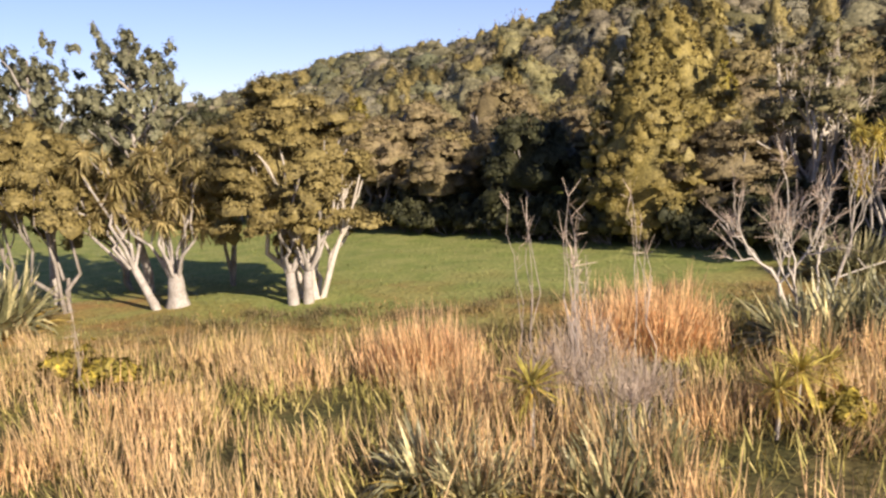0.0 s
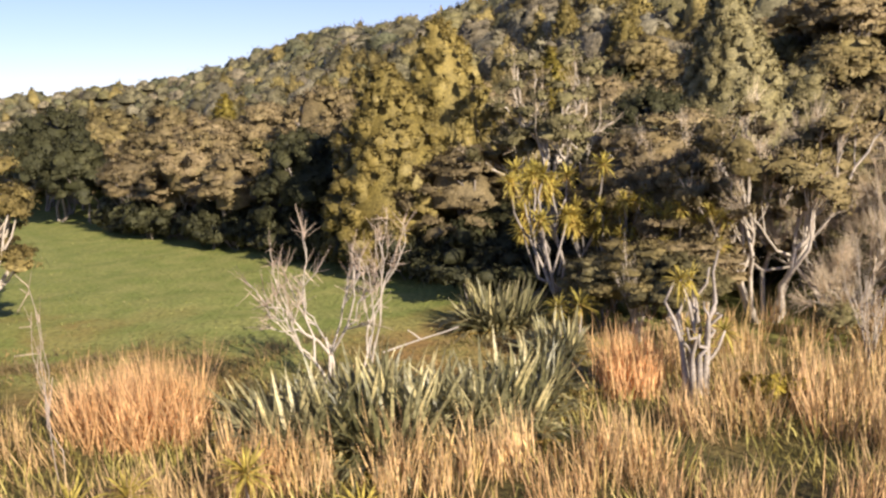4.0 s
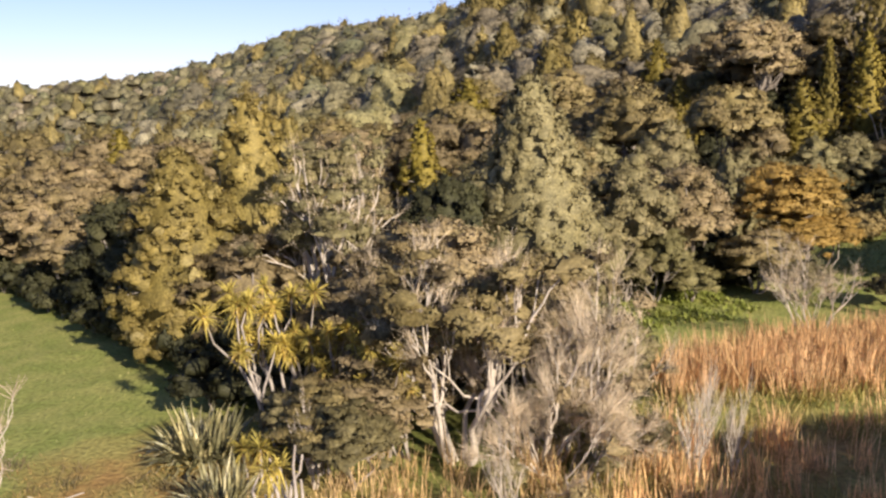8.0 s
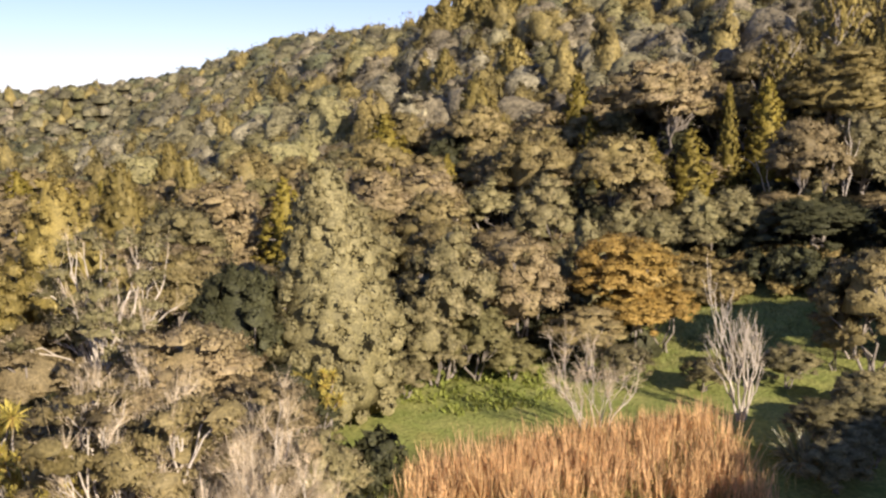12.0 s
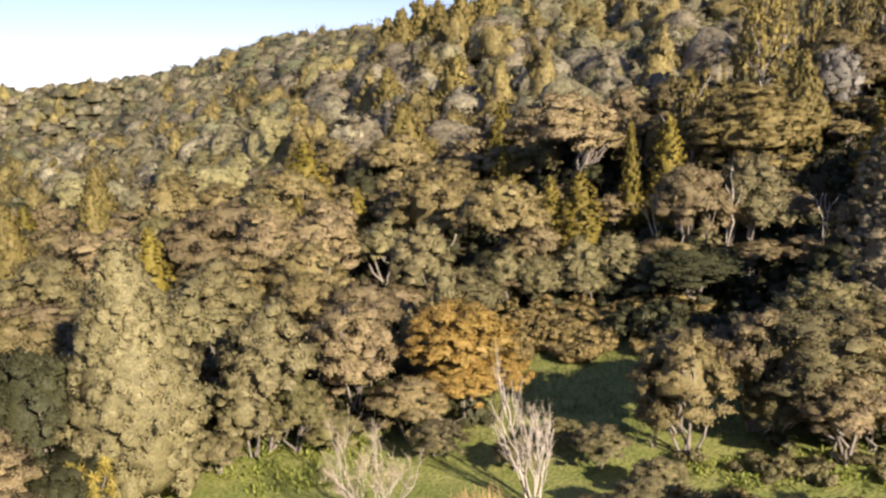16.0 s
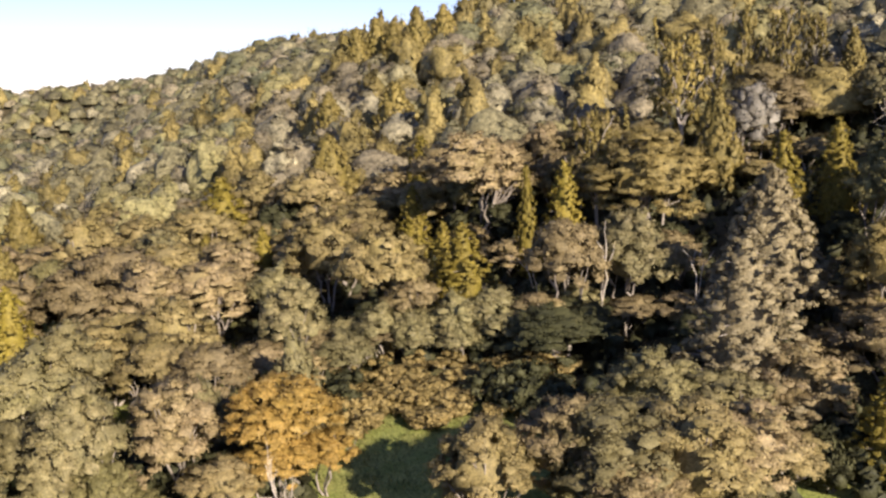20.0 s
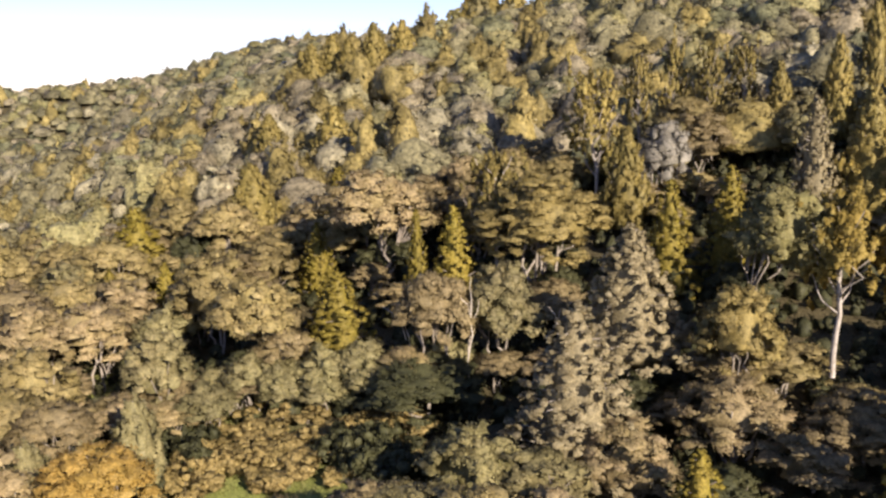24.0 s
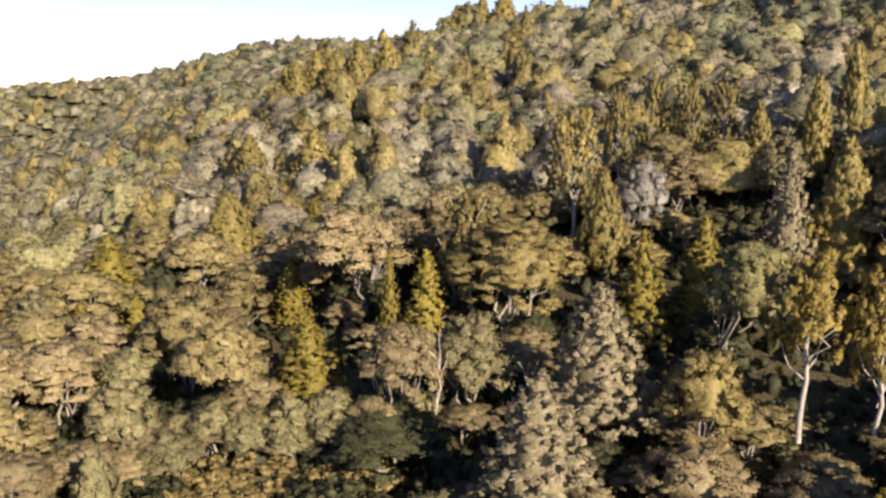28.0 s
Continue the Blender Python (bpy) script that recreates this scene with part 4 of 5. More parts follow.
hero(KANUKA, 62.9, 78.2, 14.2, 3.6, 8, 4.0, 4, "layered kanuka with a tall pale bare trunk")
hero(GREENDOME, 68.1, 80.2, 14.6, 3.7, 8, 3.8, 2)
hero(KANUKA, 47.1, 80.5, 13.4, 4.2, 8, 4.0, 5)
hero(GREENDOME, 40.8, 75.5, 10.6, 3.0, 8, 3.8, 3)
hero(KANUKA, 50.0, 79.4, 11.0, 2.8, 8, 4.0, 0)
hero(LIGHTTREE, 50.7, 77.2, 7.0, 2.4, 6, 2.4, 0)
hero(LIGHTTREE, 45.0, 74.5, 6.0, 2.4, 6, 2.4, 1)
# a dome in the conifer's shadow; its dark leaf colour paints that shadow
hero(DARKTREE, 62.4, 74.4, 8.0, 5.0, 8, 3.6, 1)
hero(LIGHTTREE, 53.6, 77.4, 8.2, 2.0, 6, 2.4, 1)
hero(LIGHTTREE, 56.6, 78.0, 8.6, 2.2, 6, 2.4, 0)
hero(LIGHTTREE, 47.6, 77.0, 7.4, 2.2, 6, 2.4, 1)
hero(FEATHER, 38.0, 61.0, 6.6, 2.0, 6, 1.8)
hero(FEATHER, 43.2, 66.0, 7.8, 1.9, 6, 1.8)
hero(FEATHER, 41.0, 62.5, 5.8, 1.6, 6, 1.8)
hero(TALLOLIVE, 67.5, 97.0, 21.6, 3.2, 13, 3.2, 0)
hero(TALLOLIVE, 78.4, 110, 29.5, 3.6, 13, 3.2, 1)
hero(SILVER, 85.5, 107.5, 24.0, 3.2, 8, 3.2)
hero(OLIVECON, 81.0, 104.5, 23.6, 2.8, 12, 3.4, 0)
hero(PALECON, 97.2, 95, 26.4, 2.6, 12, 3.0, 0)
hero(OLIVECON, 102.4, 95.5, 27.2, 3.3, 12, 3.4, 1)
hero(GREENDOME, 89.3, 85, 20.2, 4.2, 8, 3.8, 0)
hero(YELLOWCON, 82.9, 88, 19.8, 2.5, 9, 2.3, 0)
hero(YELLOWCON, 88.8, 91, 20.6, 2.6, 9, 2.3, 1)
for x, y, top in ((84.5, 121, 31), (89, 124, 33), (93, 121, 32.5), (97.5, 124, 32), (101, 120, 31), (107, 118, 34), (112.5, 122, 38)):
    hero(TALLOLIVE if x < 100 else OLIVECON, x, y, top, 2.2, 13, 3.4)
for x, y, tall in ((29.5, 178, 12.5), (33, 181, 13), (37, 176, 12), (26, 184, 11), (41, 183, 13), (46, 188, 12)):
    hero(OLIVECON, x, y, h1(x, y) + tall, 3.6, 12, 3.4)
hero(OLIVECON, 41.4, 141, 26.0, 4.4, 12, 3.4, 2)
# the high trees on the knoll of the ridge
for stock, x, y, top, R, H0, R0 in ((GREENDOME, 41, 396, 63.0, 5.5, 8, 3.8), (OLIVECON, 46.5, 395, 66.5, 6.0, 12, 3.4), (GREENDOME, 52.5, 396, 69.0, 7.5, 8, 3.8), (OLIVECON, 57.0, 397, 69.5, 5.5, 12, 3.4), (OLIVECON, 66.5, 394, 72.0, 6.5, 12, 3.4)):
    hero(stock, x, y, top, R, H0, R0, 1, "large olive tree standing high on the ridge")
hero(OLIVECON, 30.4, 144, 25.0, 3.6, 12, 3.4, 0)
hero(KANUKA, 54.4, 100, 20.6, 6.4, 8, 4.0, 5, "broad umbrella-shaped kanuka on several bare pale trunks over a dark hollow")
hero(YELLOWCON, 52.2, 88.5, 12.4, 1.8, 9, 2.3, 1)
hero(YELLOWCON, 24.3, 108, 15.5, 4.4, 9, 2.3, 2)
hero(OLIVECON, 35.4, 118, 19.5, 4.2, 12, 3.4, 1)

# ---- dead trees, cabbage trees and flax of the marsh ----
hero(DEAD, 10.0, 25.7, 6.4, 3.2, 5.0, 3.0, 0)
hero(DEAD, 41.0, 44.4, 6.0, 2.6, 5.0, 2.6, 2)
hero(DEAD, 48.4, 46.4, 7.4, 2.2, 6.6, 2.4, 1)
hero(DEADKAN, 24.2, 31.8, 8.6, 3.5, 6.6, 3.6, 0, rot=20)
hero(DEADKAN, 26.9, 31.4, 6.6, 3.6, 5.6, 4.2, 1, rot=70)
hero(DEADKAN, 27.6, 30.0, 3.6, 2.6, 3.6, 3.4, 2, rot=10)
hero(DEADKAN, 22.2, 36.0, 7.8, 2.6, 6.6, 3.6, 0, rot=200)
hero(DEADKAN, 28.6, 33.0, 5.4, 2.8, 5.6, 4.2, 1, rot=190)
hero(CABBAGE, 17.4, 33.6, 7.0, 2.2, 4.6, 1.5, 0)
hero(CABBAGE, 19.0, 34.2, 6.2, 1.8, 4.6, 1.5, 1)
hero(CABBAGE, 20.6, 33.2, 6.0, 1.6, 4.6, 1.5, 1, rot=80)
hero(CABBAGE, 28.2, 44.2, 5.2, 1.6, 4.6, 1.5, 1, rot=200)
hero(CABBAGE, 22.4, 32.2, 5.2, 1.6, 4.6, 1.5, 0, rot=100)
stump_tree().matrix_basis = pose(19.8, 24.1, h1(19.8, 24.1))
for x, y, s in ((1.1, 16.2, 1.15), (6.5, 16.5, 1.05), (7.3, 17.2, 0.95), (5.8, 16.2, 0.9), (9.4, 17.8, 1.0), (11.9, 16.5, 0.9), (17.6, 30.6, 1.1), (16.9, 30.9, 0.9), (-12.5, 17.5, 0.7)):
    CABBAGE.plant(x, y, h1(x, y), s, s, pick=2)
for x, y, s in ((9.0, 22.6, 1.0), (9.8, 21.6, 1.0), (10.8, 22.4, 1.1), (11.8, 21.4, 1.1), (12.2, 23.2, 1.1), (13.2, 22.2, 1.05), (14.2, 23.4, 1.1), (15.4, 24.4, 1.0), (11.0, 24.0, 1.0), (14.8, 22.4, 0.9), (15.0, 32.6, 1.1), (14.4, 33.2, 0.95), (-18.2, 31.0, 1.5), (-19.4, 32.0, 1.3), (-0.9, 14.9, 0.7), (-0.2, 14.1, 0.62), (2.1, 13.5, 0.62), (3.0, 14.4, 0.66), (2.6, 15.2, 0.7), (49.6, 41.0, 0.9), (16.6, 29.0, 0.8)):
    FLAX.plant(x, y, h1(x, y), s * 0.92, s * 0.92)
for x, y, s in ((1.2, 19.4, 1.3), (2.0, 17.6, 1.35), (2.25, 17.9, 1.2), (4.2, 20.5, 1.3), (2.6, 19.6, 0.9), (-10.0, 20.6, 0.8)):
    STALK.plant(x, y, h1(x, y), s * 0.8, s)
for x, y, s in ((1.9, 17.6, 1.0), (2.9, 16.4, 1.0), (2.4, 18.6, 1.1), (3.5, 17.0, 0.9)):
    TWIGBUSH.plant(x, y, h1(x, y), s, s * 1.15)
for x, y, s in ((33.0, 30.2, 0.5), (31.6, 29.6, 0.6), (25.6, 26.8, 0.5), (32.4, 31.6, 0.55), (19.4, 30.0, 0.5)):
    DEAD.plant(x, y, h1(x, y), s * 0.6, s, pick=1, label="short bleached dead stems standing in the marsh")
for x, y, s in ((25.6, 29.2, 0.6), (28.4, 29.4, 0.6), (30.6, 31.2, 0.8), (20.8, 29.8, 1.3), (19.6, 31.2, 1.5), (21.4, 32.6, 1.8), (27.8, 33.4, 1.3), (29.0, 32.0, 1.0), (18.6, 32.4, 1.3), (29.8, 35.0, 1.4), (23.2, 35.0, 1.9), (27.4, 36.6, 1.9), (20.6, 36.2, 1.9)):
    (KANUKA if s > 1.4 else GREENDOME).plant(x, y, h1(x, y), s * 0.36, s * (0.30 if y < 33.5 else 0.42), label="olive-brown scrubby bush among dead stems")
for x, y, s in ((-9.6, 21.5, 0.9), (-7.7, 20.0, 0.7), (-11.0, 22.4, 0.9), (7.2, 16.0, 0.7), (21.6, 23.4, 0.7), (-12.6, 19.2, 0.7)):
    GOLDSHRUB.plant(x, y, h1(x, y), s, s)
for x, y, s in ((49.8, 38.5, 1.1), (51.4, 39.6, 1.0), (50.8, 42.9, 1.2), (53.0, 44.0, 1.3), (54.6, 47.1, 1.1), (51.6, 40.6, 1.0), (55.4, 42.5, 1.3), (52.0, 50.4, 1.2), (47.6, 50.6, 1.0), (43.4, 52.4, 1.2), (37.4, 53.2, 1.3), (31.4, 50.6, 1.2), (50.4, 53.0, 0.9)):
    GREENDOME.plant(x, y, h1(x, y), s * 0.36, s * 0.26, label="low olive shrub beside the reed bed")
rng = np.random.default_rng(33)
for k in range(130):
    x, y = rng.uniform(44.5, 63.5), rng.uniform(65.6, 76.0)
    SHRUB.plant(x, y, h1(x, y), rng.uniform(1.0, 1.5), rng.uniform(0.7, 1.1))
# bushes along the forest foot; their near-black leaves stand in for shade under crowns
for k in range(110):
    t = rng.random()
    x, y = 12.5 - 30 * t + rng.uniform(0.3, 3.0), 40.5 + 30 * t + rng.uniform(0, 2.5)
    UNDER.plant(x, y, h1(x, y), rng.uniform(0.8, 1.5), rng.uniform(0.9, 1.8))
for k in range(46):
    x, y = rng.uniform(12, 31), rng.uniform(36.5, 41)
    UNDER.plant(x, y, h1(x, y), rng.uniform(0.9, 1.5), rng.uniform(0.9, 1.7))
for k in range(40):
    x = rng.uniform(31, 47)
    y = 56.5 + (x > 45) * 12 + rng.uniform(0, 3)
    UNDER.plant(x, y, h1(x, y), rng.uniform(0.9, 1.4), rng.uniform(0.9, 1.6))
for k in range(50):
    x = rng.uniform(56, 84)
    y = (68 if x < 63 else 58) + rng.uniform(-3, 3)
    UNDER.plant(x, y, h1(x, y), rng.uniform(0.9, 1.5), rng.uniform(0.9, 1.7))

for k in range(34):
    x, y = rng.uniform(43.5, 64), rng.uniform(76.2, 79)
    (LIGHTTREE if k % 3 == 0 else SHRUB if k % 3 == 1 else UNDER).plant(x, y, h1(x, y), rng.uniform(0.6, 0.9) + 0.5 * (k % 3 > 0), rng.uniform(0.5, 0.8) + 0.6 * (k % 3 > 0))
for k in range(14):
    x, y = rng.uniform(52, 74), rng.uniform(42, 50)
    SHRUB.plant(x, y, h1(x, y), rng.uniform(0.5, 0.9), rng.uniform(0.3, 0.6))
for k in range(90):
    x, y = rng.uniform(55, 76), rng.uniform(44.5, 51.2)
    if abs(y - 49.4 + (x - 57) * 0.45) > 0.9:
        HERB.plant(x, y, h1(x, y), rng.uniform(0.5, 1.1), rng.uniform(0.4, 1.0))
for k in range(8):
    x, y = rng.uniform(60.5, 73), rng.uniform(51.4, 53)
    UNDER.plant(x, y, h1(x, y), rng.uniform(0.7, 1.0), rng.uniform(0.6, 1.0))

FALLEN = np.array([(11.2, 26.4, 1.1), (13.5, 26.5, 1.75)])
log = Shape()
limb(log, FALLEN[0], FALLEN[1], 0.03, 0.018, rng, 0.008, 6, 6)
limb(log, FALLEN[1] * 0.5 + FALLEN[0] * 0.5, FALLEN[1] * 0.3 + FALLEN[0] * 0.7 + (0.1, -0.2, 0.5), 0.03, 0.015, rng, 0.04, 4, 5)
thing("fallen_branch", "bleached fallen branch lying across the flax", "branch", "dead wood of the marsh", [("branch", log.mesh("branch", M_DEADWOOD, True), "")])

for x, y, s in ((46.2, 61.5, 1.0), (47.4, 63.4, 1.1), (46.0, 65.4, 1.2), (47.0, 67.6, 1.2), (45.4, 63.0, 1.2), (49.0, 68.6, 1.0)):
    SHRUB.plant(x, y, h1(x, y), s, s * 1.2)

# tall conifers added on a spur at the view's right edge, to shade the slope behind
for x, y, top in ((112, 86, 30), (116, 92, 33), (114, 98, 34), (120, 98, 36), (112, 104, 34), (118, 88, 34), (121, 106, 38), (117, 110, 38)):
    hero(OLIVECON, x, y, top - 4, 4.4, 12, 3.4)

# kanuka on the near bank, whose shadows fall over the marsh and the reeds
for x, y, s in ((40.3, 16.2, 0.98), (42.8, 17.2, 1.08), (45.2, 18.2, 1.1), (47.8, 19.5, 1.12), (50.5, 19.0, 1.15), (53.5, 18.5, 1.2), (57.0, 20.0, 1.3), (59.5, 27.0, 1.2), (57.0, 24.0, 1.25), (60.5, 23.5, 1.3), (61.0, 31.0, 1.1), (64.0, 33.0, 1.1), (63.0, 28.5, 1.2), (68.5, 35.0, 0.9)):
    KANUKA.plant(x, y, h1(x, y), s, s)

# ---- the wood ----


def in_wood(x, y):
    if ((x + 92) / 44) ** 2 + ((y - 255) / 15) ** 2 < 1:
        return False
    if x < 12:
        edge = 41 + (12 - x) * 1.03
        if x < -16:
            edge = max(edge, 70)
    elif x < 31:
        edge = 37.5
    elif x < 45:
        edge = 57
    elif x < 60:
        edge = 76
    elif x < 70:
        edge = 67
    else:
        edge = 55
    return y > edge


def scatter(lo, hi, x0, x1, step, rng):
    y = lo
    row = 0
    while y < hi:
        x = x0(y) + (row % 2) * step / 2
        while x < x1(y):
            yield x + rng.normal(0, 0.22 * step), y + rng.normal(0, 0.22 * step)
            x += step
        y += step * 0.87
        row += 1


rng = np.random.default_rng(5)
GAPS = ((48.7, 95, 3.0), (57.3, 93.5, 3.4), (40.6, 82, 2.4), (59.0, 80.5, 2.6), (77.5, 86.5, 3.6), (76.5, 99, 3.4), (81.8, 99, 2.6), (86.0, 96, 3.4), (94.0, 89, 3.6), (79.5, 67, 3.0), (37.2, 77, 2.2), (31.7, 60.5, 2.4), (98, 104, 4.0), (88.5, 77.5, 3.2), (106, 108, 4.0), (99, 78, 4.0), (100, 88, 4.6), (105, 97, 4.6), (93, 80, 3.6), (110, 104, 4.6), (94, 97, 4.4), (99.5, 100, 4.0), (85.5, 84, 3.4), (71.5, 76, 2.2))
HOLLOW = ((49.6, 97.5, 3.4), (53.0, 94.5, 4.0), (58.6, 96.5, 3.8), (61.5, 99.5, 3.0), (59.5, 86.0, 3.2))


def put(stock, x, y, *size):
    """A tree of the slope, unless a dark hollow in the canopy lies there."""
    if all((x - a) ** 2 + (y - b) ** 2 > r * r for a, b, r in HOLLOW):
        stock.plant(x, y, *size)


for x, y in scatter(37, 122, lambda y: 10 - 0.62 * y, lambda y: 62 + 0.62 * y, 5.8, rng):
    if not in_wood(x, y) or any((x - a) ** 2 + (y - b) ** 2 < (0.62 * r + 1.6) ** 2 or (abs(x - a) < 0.8 * r + 0.8 and -5.5 < y - b < 0) for a, b, r in taken):
        if in_wood(x, y) and rng.random() < 0.8 and not (57 < x < 69 and 64 < y < 76):
            k = rng.uniform(0.55, 0.75)
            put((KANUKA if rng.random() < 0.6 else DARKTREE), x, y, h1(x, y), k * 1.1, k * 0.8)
        continue
    if any((x - a) ** 2 + (y - b) ** 2 < (r + 1.2) ** 2 for a, b, r in GAPS):
        continue
    z, u, s = h1(x, y), rng.random(), rng.uniform(0.72, 1.3)
    # dark-leaved trees in the front rows imitate the shadowed forest edge by colour
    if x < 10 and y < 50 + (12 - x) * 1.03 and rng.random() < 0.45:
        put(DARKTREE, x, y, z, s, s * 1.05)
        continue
    if x < 31 and y < 60:
        s *= 0.85
    if x < 12 and y < 51 + (12 - x) * 1.03:
        u *= 0.78
    if u < 0.62:
        put(KANUKA, x, y, z, s * 0.92, s * rng.uniform(0.75, 1.2))
    elif u < 0.80:
        put(GREENDOME, x, y, z, s * 0.8, s)
    elif u < 0.85:
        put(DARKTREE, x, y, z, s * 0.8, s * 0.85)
    elif u < 0.91:
        put(OLIVECON, x, y, z, s * 0.75, s * 0.8)
    elif u < 0.96:
        put(YELLOWCON, x, y, z, s * 1.0, s)
    else:
        put(LIGHTTREE, x, y, z, s * 1.2, s * 1.1)


def far_crown(cone, seed, count, size, ico, pads, sub, per):
    """The crown of a tree seen from afar, 8 m high and 3.8 m to each side (a conifer 9 m and 3.2 m): a lobed body under a coat of leaf sprays."""
    r = np.random.default_rng(seed)
    waves, phase = r.normal(0, 3.8, (5, 3)), r.uniform(0, 6.28, 5)
    mid = np.array([0, 0, 1.6 if cone else 3.0])
    reach = np.array([2.9, 2.9, 6.6] if cone else [3.7, 3.7, 4.0])

    def skin(d):
        """Place and shading normal of the crown's skin in the directions d."""
        f = 1 + 0.085 * np.sin(d @ waves.T + phase).sum(1)
        grad = 0.085 * np.cos(d @ waves.T + phase) @ waves
        grad -= (grad * d).sum(1)[:, None] * d
        side = np.hypot(d[:, 0], d[:, 1])
        thin = np.where(d[:, 2] > 0, 1 - 0.45 * np.clip(d[:, 2], 0, 1) ** 0.8 * side, 1) if cone else 1 + 0 * f
        flat = np.where(d[:, 2] < 0, 0.15, 1.0)
        p = mid + d * reach * f[:, None] * np.stack([thin, thin, flat], 1)
        return p, unit(d / reach * reach.mean() + (0, 0, 0.25) - 0.9 * grad)

    sh = Shape()
    v, faces = ico
    p, nor = skin(v)
    sh.add(mid + (p - mid) * 0.93, faces, nor=nor)
    d = unit(r.normal(0, 1, (count, 3)) + (0, 0, 0.35))
    p, nor = skin(d)
    p = mid + (p - mid) * r.uniform(0.93, 1.1, (count, 1))
    face = unit(nor + r.normal(0, 0.5, p.shape))
    ax = unit(np.cross(face, r.normal(0, 1, p.shape)))
    w = size * r.uniform(0.6, 1.4, (count, 1))
    up, side = ax * w, np.cross(face, ax) * w * 0.5
    sh.add(np.stack([p - up - side, p + up, p - up + side], 1).reshape(-1, 3), np.arange(3 * count).reshape(-1, 3), nor=np.repeat(unit(nor + r.normal(0, 0.2, p.shape)), 3, 0))
    d = unit(r.normal(0, 1, (pads, 3)) + (0, 0, 0.5))
    p, nor = skin(d)
    w = r.uniform(0.6, 1.25, pads)
    foliage(sh, mid + (p - mid) * r.uniform(0.82, 1.04, (pads, 1)), np.stack([w, w, w * (1.1 if cone else 0.5)], 1), r, sub, per, size * 0.9, 0.55, 0.66, 0.45, mid=mid - (0, 0, 1.5), ico=OCTA, tuft=OCTA)
    return sh


def far_places(lo, hi, step, seed, kinds):
    """Places of the distant trees, each with the number of its kind."""
    r = np.random.default_rng(seed)
    ends = np.cumsum([k[3] for k in kinds])
    for x, y in scatter(lo, hi, lambda y: -25 - 0.62 * y, lambda y: 70 + 0.55 * y, step, r):
        patch = 0.1 * (math.sin(x * 0.045 + 1.9 * math.sin(y * 0.021)) + math.sin(y * 0.05 + x * 0.02))
        i = int(np.searchsorted(ends, float(np.clip(r.random() + patch, 0, 0.999))))
        if i < len(kinds) and in_wood(x, y) and not any((x - a) ** 2 + (y - b) ** 2 < 12 for a, b, _ in taken):
            yield i, x, y, r.uniform(0.78, 1.28), r.uniform(0.85, 1.3), r.uniform(0, 6.28)


def hill_trees(kinds):
    """Trees of the upper slope, each one an object."""
    made = [[far_crown(k[4], 400 + 7 * i + j, 700, 0.15, ICO3, 26, 3, 14).mesh("crown", k[2]) for j in range(3)] for i, k in enumerate(kinds)]
    for n, (i, x, y, w, v, turn) in enumerate(far_places(118, 216, 5.4, 11, kinds)):
        ob = tagged(new(kinds[i][0], made[i][n % 3]), kinds[i][1], "tree", "trees of the upper slope")
        ob.matrix_basis = pose(x, y, h1(x, y) - 1.4, 0, 0, math.degrees(turn)) @ Matrix.Diagonal((w, w, w * v, 1))


def ridge_wood(kinds):
    """The wood towards the ridge, joined kind by kind."""
    made = [[far_crown(k[4], 500 + 7 * i + j, 90, 0.3, ICO2, 8, 1, 10) for j in range(4)] for i, k in enumerate(kinds)]
    joined = [Shape() for _ in kinds]
    for n, (i, x, y, w, v, turn) in enumerate(far_places(213, 560, 7.8, 13, kinds)):
        c, q, at, size = math.cos(turn), math.sin(turn), np.array([x, y, h1(x, y) - 2.0]), np.array([w * 1.25, w * 1.25, w * v])
        rot = np.array([(c, q, 0), (-q, c, 0), (0, 0, 1)])
        src = made[i][n % 4]
        verts = np.concatenate(src.v) * size @ rot + at
        f4 = np.concatenate(src.f4) if src.f4 else None
        joined[i].add(verts, np.concatenate(src.f3), f4, np.concatenate(src.nor) @ rot)
    for k, sh in zip(kinds, joined):
        tagged(new(k[0], sh.mesh(k[0], k[2], True)), k[1], "forest", kind="stuff")


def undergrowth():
    """Low ferns and saplings under the trees of the hill, joined; the shade there is put into their leaf colour."""
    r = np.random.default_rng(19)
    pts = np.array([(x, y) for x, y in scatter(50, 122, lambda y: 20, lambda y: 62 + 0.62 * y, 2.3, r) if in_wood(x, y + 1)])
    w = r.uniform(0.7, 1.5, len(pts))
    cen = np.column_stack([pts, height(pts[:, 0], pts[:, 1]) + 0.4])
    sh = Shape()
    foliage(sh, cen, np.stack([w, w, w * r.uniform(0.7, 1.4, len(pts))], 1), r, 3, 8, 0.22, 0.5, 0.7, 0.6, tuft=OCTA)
    tagged(new("forest_undergrowth", sh.mesh("forest_undergrowth", M_SHADELEAF)), "ferny undergrowth beneath the forest trees with shade put into its leaf colour", "undergrowth", kind="stuff")


undergrowth()
hill_trees((
    ("dark_tree", "dark green tree high on the wooded slope", M_FARDARK, 0.09, False),
    ("olive_tree", "olive tree high on the wooded slope", M_FAR, 0.22, False),
    ("brown_tree", "grey-brown kanuka high on the wooded slope", M_FARBROWN, 0.22, False),
    ("conifer", "golden conifer high on the wooded slope", M_FARGOLD, 0.12, True),
    ("gold_tree", "golden-olive domed tree high on the wooded slope", M_FARGOLD, 0.09, False),
    ("green_tree", "fresh green tree high on the wooded slope", M_FARGREEN, 0.14, False),
    ("pale_tree", "pale greyish tree high on the wooded slope", M_FARPALE, 0.12, False)))
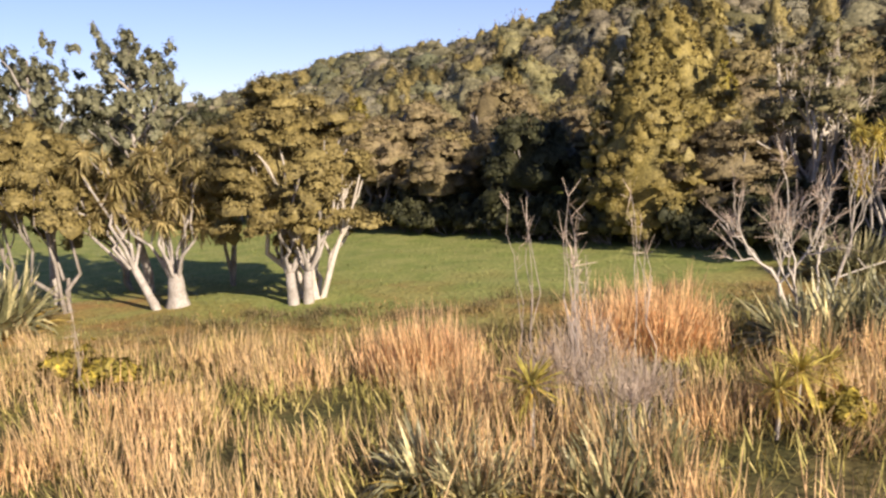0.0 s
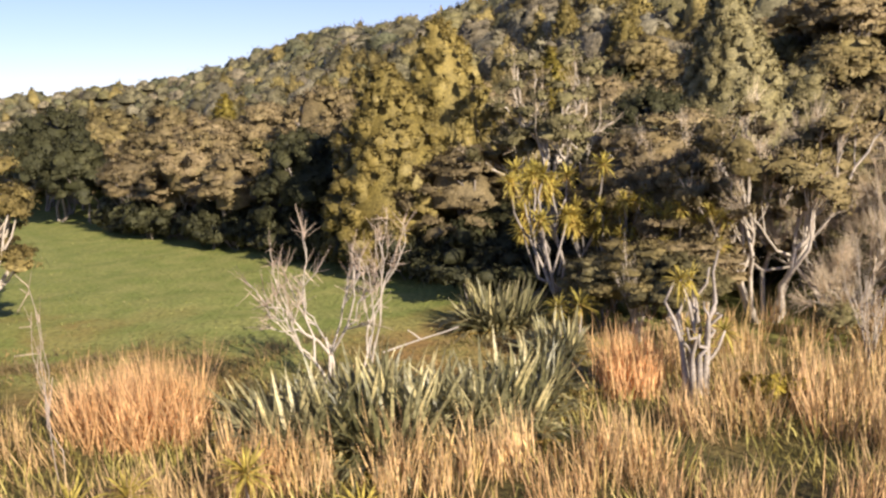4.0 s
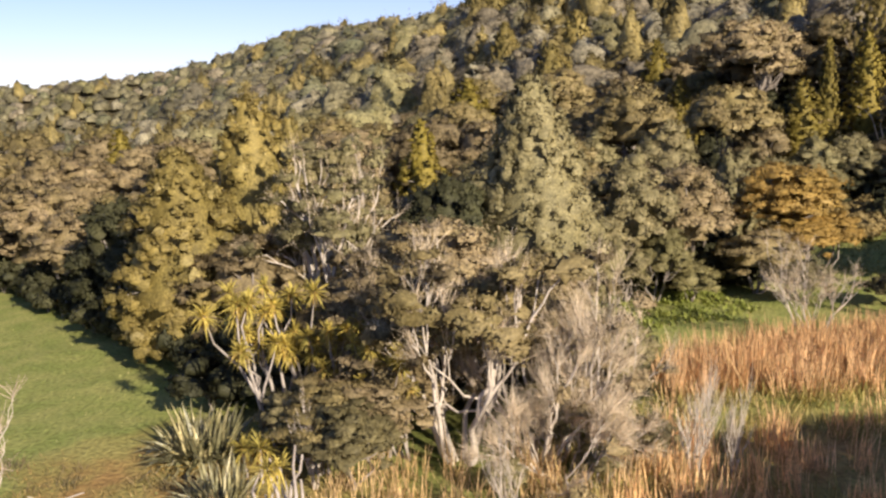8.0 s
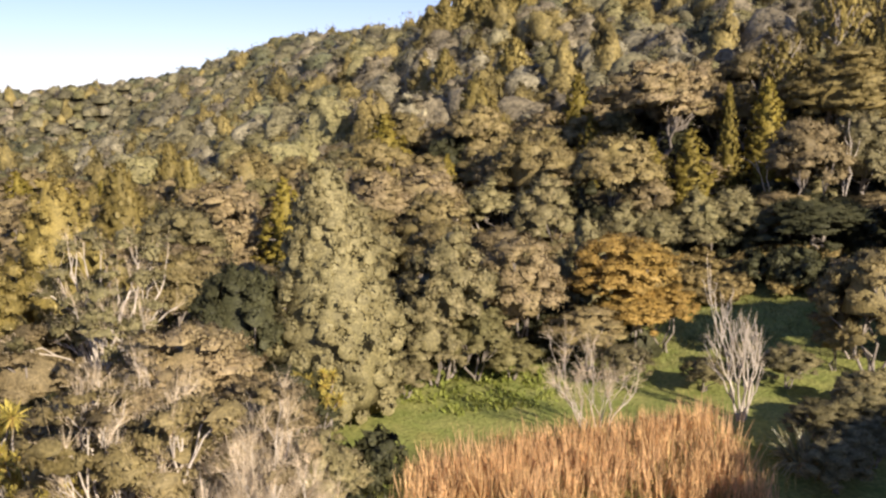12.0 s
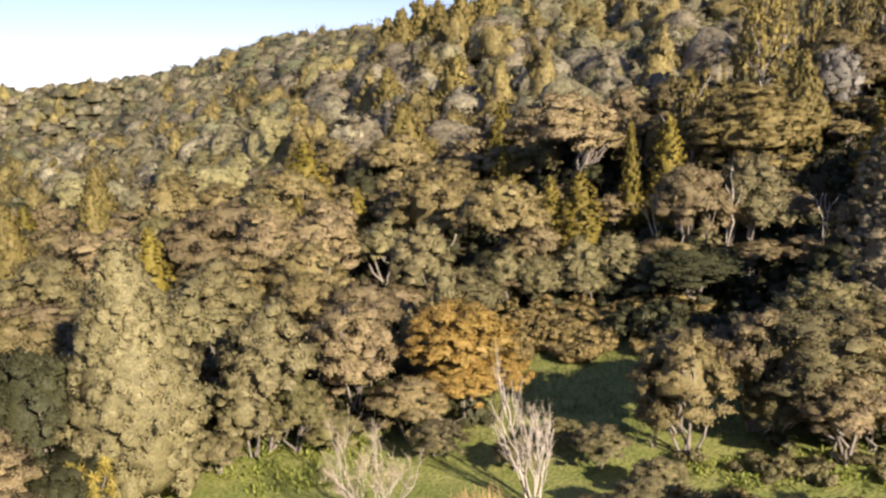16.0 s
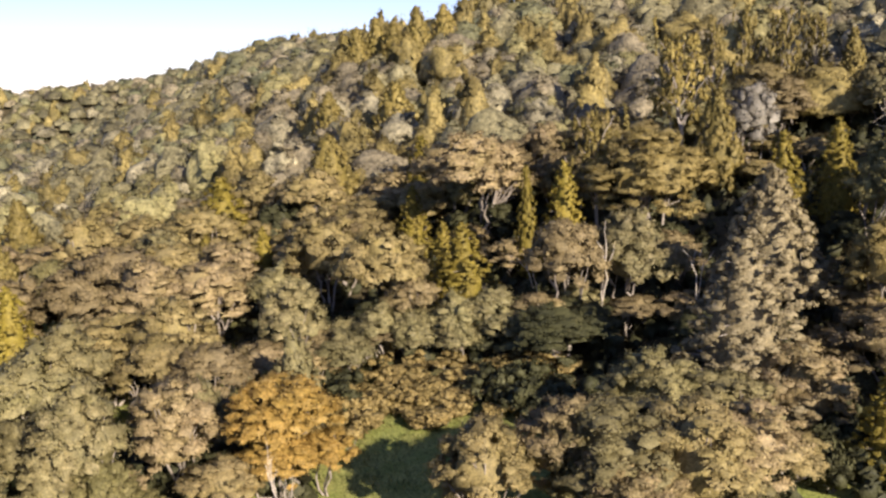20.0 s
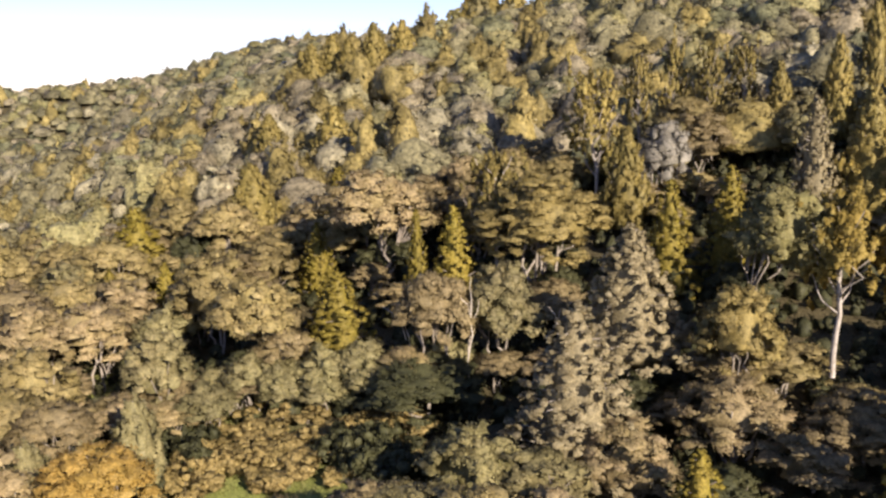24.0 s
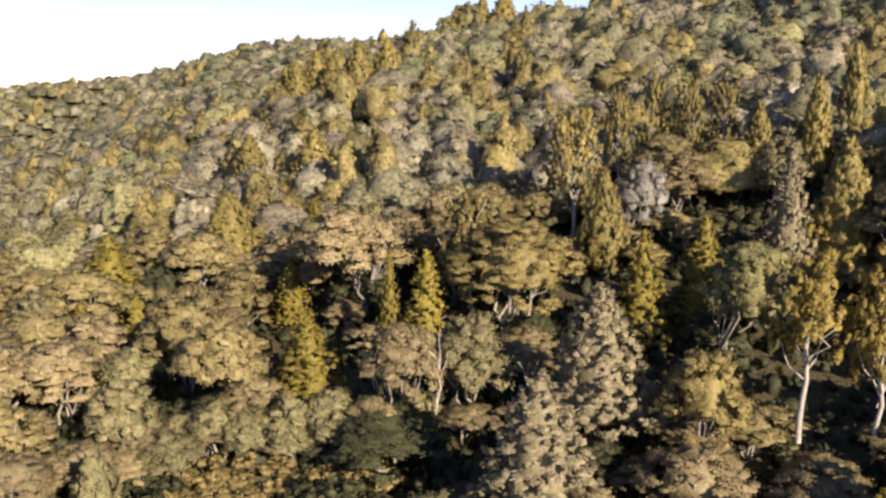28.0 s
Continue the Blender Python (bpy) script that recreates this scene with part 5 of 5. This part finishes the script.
ridge_wood((
    ("dark_ridge_trees", "dark green trees towards the ridge", M_FARDARK, 0.14, False),
    ("ridge_wood", "distant olive canopy up to the ridge", M_FAR, 0.30, False),
    ("green_ridge_trees", "distant green canopy up to the ridge", M_FARGREEN, 0.16, False),
    ("brown_ridge_trees", "distant grey-brown canopy up to the ridge", M_FARBROWN, 0.14, False),
    ("ridge_conifers", "distant pointed trees along the ridge", M_FARGOLD, 0.08, True),
    ("pale_ridge_trees", "distant pale trees up to the ridge", M_FARPALE, 0.14, False)))

# ---- reeds, sedge and grass ----


def blades(name, label, mat, tufts, tall, width, rng, lean=0.16, segs=2, category="reeds", droop=0.12):
    """Long leaves in tufts: each tuft has its own height and lean."""
    pts, per = tufts
    n = len(pts)
    k = n // per
    p = np.column_stack([pts, height(pts[:, 0], pts[:, 1]) - 0.05])
    bias = np.repeat(rng.normal(0, lean * 0.7, (k, 2)), per, 0)
    grow = np.repeat(rng.uniform(0.6, 1.15, k), per)
    d = unit(np.column_stack([bias + rng.normal(0, lean, (n, 2)), np.ones(n)]))
    sh = Shape()
    sword(sh, p, d, tall * grow * rng.uniform(0.6, 1.1, n), width, rng.uniform(0, droop, n), rng, segs)
    tagged(new(name, sh.mesh(name, mat)), label, category, kind="stuff")


def tufted(n, x0, x1, y0, y1, rng, per=14, r=0.35, keep=None):
    c = np.column_stack([rng.uniform(x0, x1, n), rng.uniform(y0, y1, n)])
    if keep is not None:
        c = c[keep(c[:, 0], c[:, 1])]
    p = np.repeat(c, per, 0)
    return p + rng.normal(0, r, p.shape), per


def oval(cx, cy, rx, ry):
    return lambda x, y: ((x - cx) / rx) ** 2 + ((y - cy) / ry) ** 2 < 1


rng = np.random.default_rng(21)
def patchy(x, y):
    return np.sin(x * 0.8 + 1.7 * np.sin(y * 0.45)) + np.sin(y * 0.9 + 1.3 * np.sin(x * 0.5 + 2)) > -0.2


blades("reed_bed", "tall straw-coloured reeds covering the marsh", M_REED, tufted(1640, -22, 36, 6, 28, rng, 34, 0.30, lambda x, y: (y < 22 + 0.9 * np.sin(x * 0.7) + 4.5 * smooth01(-x, 2, 11)) & (y > 7 - 0.02 * x) & patchy(x, y) & ~oval(12, 22.4, 4.2, 2.3)(x, y)), 1.6, 0.012, rng, 0.22)
blades("dry_reeds", "orange-tinted reed tufts among the straw reeds", M_REED_ORANGE, tufted(260, -22, 36, 7, 23, rng, 32, 0.25, lambda x, y: patchy(x, y) & ~oval(12, 22.4, 4.2, 2.3)(x, y)), 1.75, 0.012, rng, 0.16)
blades("green_reeds", "greenish reeds and grass low in the marsh", M_REED_GREEN, tufted(1300, -22, 36, 6, 26, rng, 16, 0.5), 0.75, 0.02, rng, 0.4)
blades("orange_reeds", "clump of dry orange reeds at the meadow's edge", M_REED_ORANGE, tufted(250, 2, 8, 21, 26, rng, 34, 0.2, oval(5.0, 23.4, 1.8, 1.3)), 2.25, 0.014, rng, 0.24)
blades("stump_reeds", "brown-orange dry reeds beside the old cabbage tree", M_REED_ORANGE, tufted(90, 17, 20, 23.5, 26.5, rng, 30, 0.2, oval(18.4, 24.9, 0.9, 0.9)), 2.2, 0.014, rng, 0.16)
blades("pink_reeds", "clump of pinkish dry reeds amid the straw reeds", M_REED_ORANGE, tufted(200, -4, 2, 20, 24, rng, 30, 0.26, oval(-1.5, 21.7, 1.5, 1.0)), 2.0, 0.013, rng, 0.13)
blades("orange_reed_bed", "dense bed of orange reeds beside the dead trees", M_REED_ORANGE, tufted(640, 31, 50, 34, 47, rng, 28, 0.3, lambda x, y: (y > 37.0 + 0.5 * np.sin(x * 1.3)) & (y < 40.5 + 0.42 * (x - 33)) & (x > 32.5) & (x < 46.6)), 2.1, 0.02, rng, 0.16)
blades("reed_bases", "green-yellow bases of the orange reed bed", M_REED_GREEN, tufted(380, 31, 50, 34, 47, rng, 14, 0.35, lambda x, y: (y > 36.2 + 0.5 * np.sin(x * 1.3)) & (y < 38.5 + 0.42 * (x - 33)) & (x > 32.5) & (x < 48)), 1.0, 0.022, rng, 0.25)
blades("hollow_reeds", "dark green rushes in the wet hollow", M_REED_GREEN, tufted(520, 27, 52, 25, 37, rng, 16, 0.4, lambda x, y: ~oval(35.6, 30.8, 3.4, 2.2)(x, y)), 0.9, 0.02, rng, 0.35)
blades("flax_reeds", "straw reeds standing among the flax", M_REED, tufted(40, 8, 18, 18.5, 21, rng, 22, 0.25), 1.75, 0.016, rng, 0.18)
blades("marsh_reeds", "scattered orange reed tufts standing in the marsh", M_REED_ORANGE, tufted(46, 28, 40, 26.5, 33.5, rng, 34, 0.22), 1.9, 0.017, rng, 0.12)
blades("straw_reeds", "straw reeds in front of the dead scrub", M_REED, tufted(150, 20, 32, 22, 31, rng, 20, 0.3), 1.5, 0.016, rng, 0.2)
blades("meadow_sedge", "rusty sedge tufts on the meadow", M_SEDGE, tufted(700, -16, 17, 22.5, 33, rng, 28, 0.6, lambda x, y: rng.random(len(x)) < (34 - y) / 9), 0.38, 0.014, rng, 0.9)
blades("sedge_tussocks", "dark brown-olive tussocks dotted over the damp meadow", M_TUSSOCK, tufted(130, -13, 17, 24, 32.5, rng, 60, 0.34), 0.55, 0.014, rng, 0.7)
blades("meadow_grass", "short meadow grass", M_GRASS, tufted(2200, -24, 62, 24, 66, rng, 6, 0.4, lambda x, y: ~np.array([in_wood(a, b) for a, b in zip(x, y)])), 0.16, 0.04, rng, 0.9, category="grass")
blades("clearing_grass", "rank olive grass in the forest clearing", M_GRASS, tufted(700, 43, 62, 54, 71, rng, 14, 0.45), 0.45, 0.025, rng, 0.7, category="grass")
blades("green_herbs", "bright green leafy weeds in the damp hollow", M_HERB, tufted(900, 30, 66, 46, 57, rng, 12, 0.3, lambda x, y: (((x - 35.5) / 5) ** 2 + ((y - 52) / 4) ** 2 < 1) | (((x - 63) / 7) ** 2 + ((y - 49.5) / 2) ** 2 < 1)), 0.5, 0.07, rng, 0.8, category="weeds")
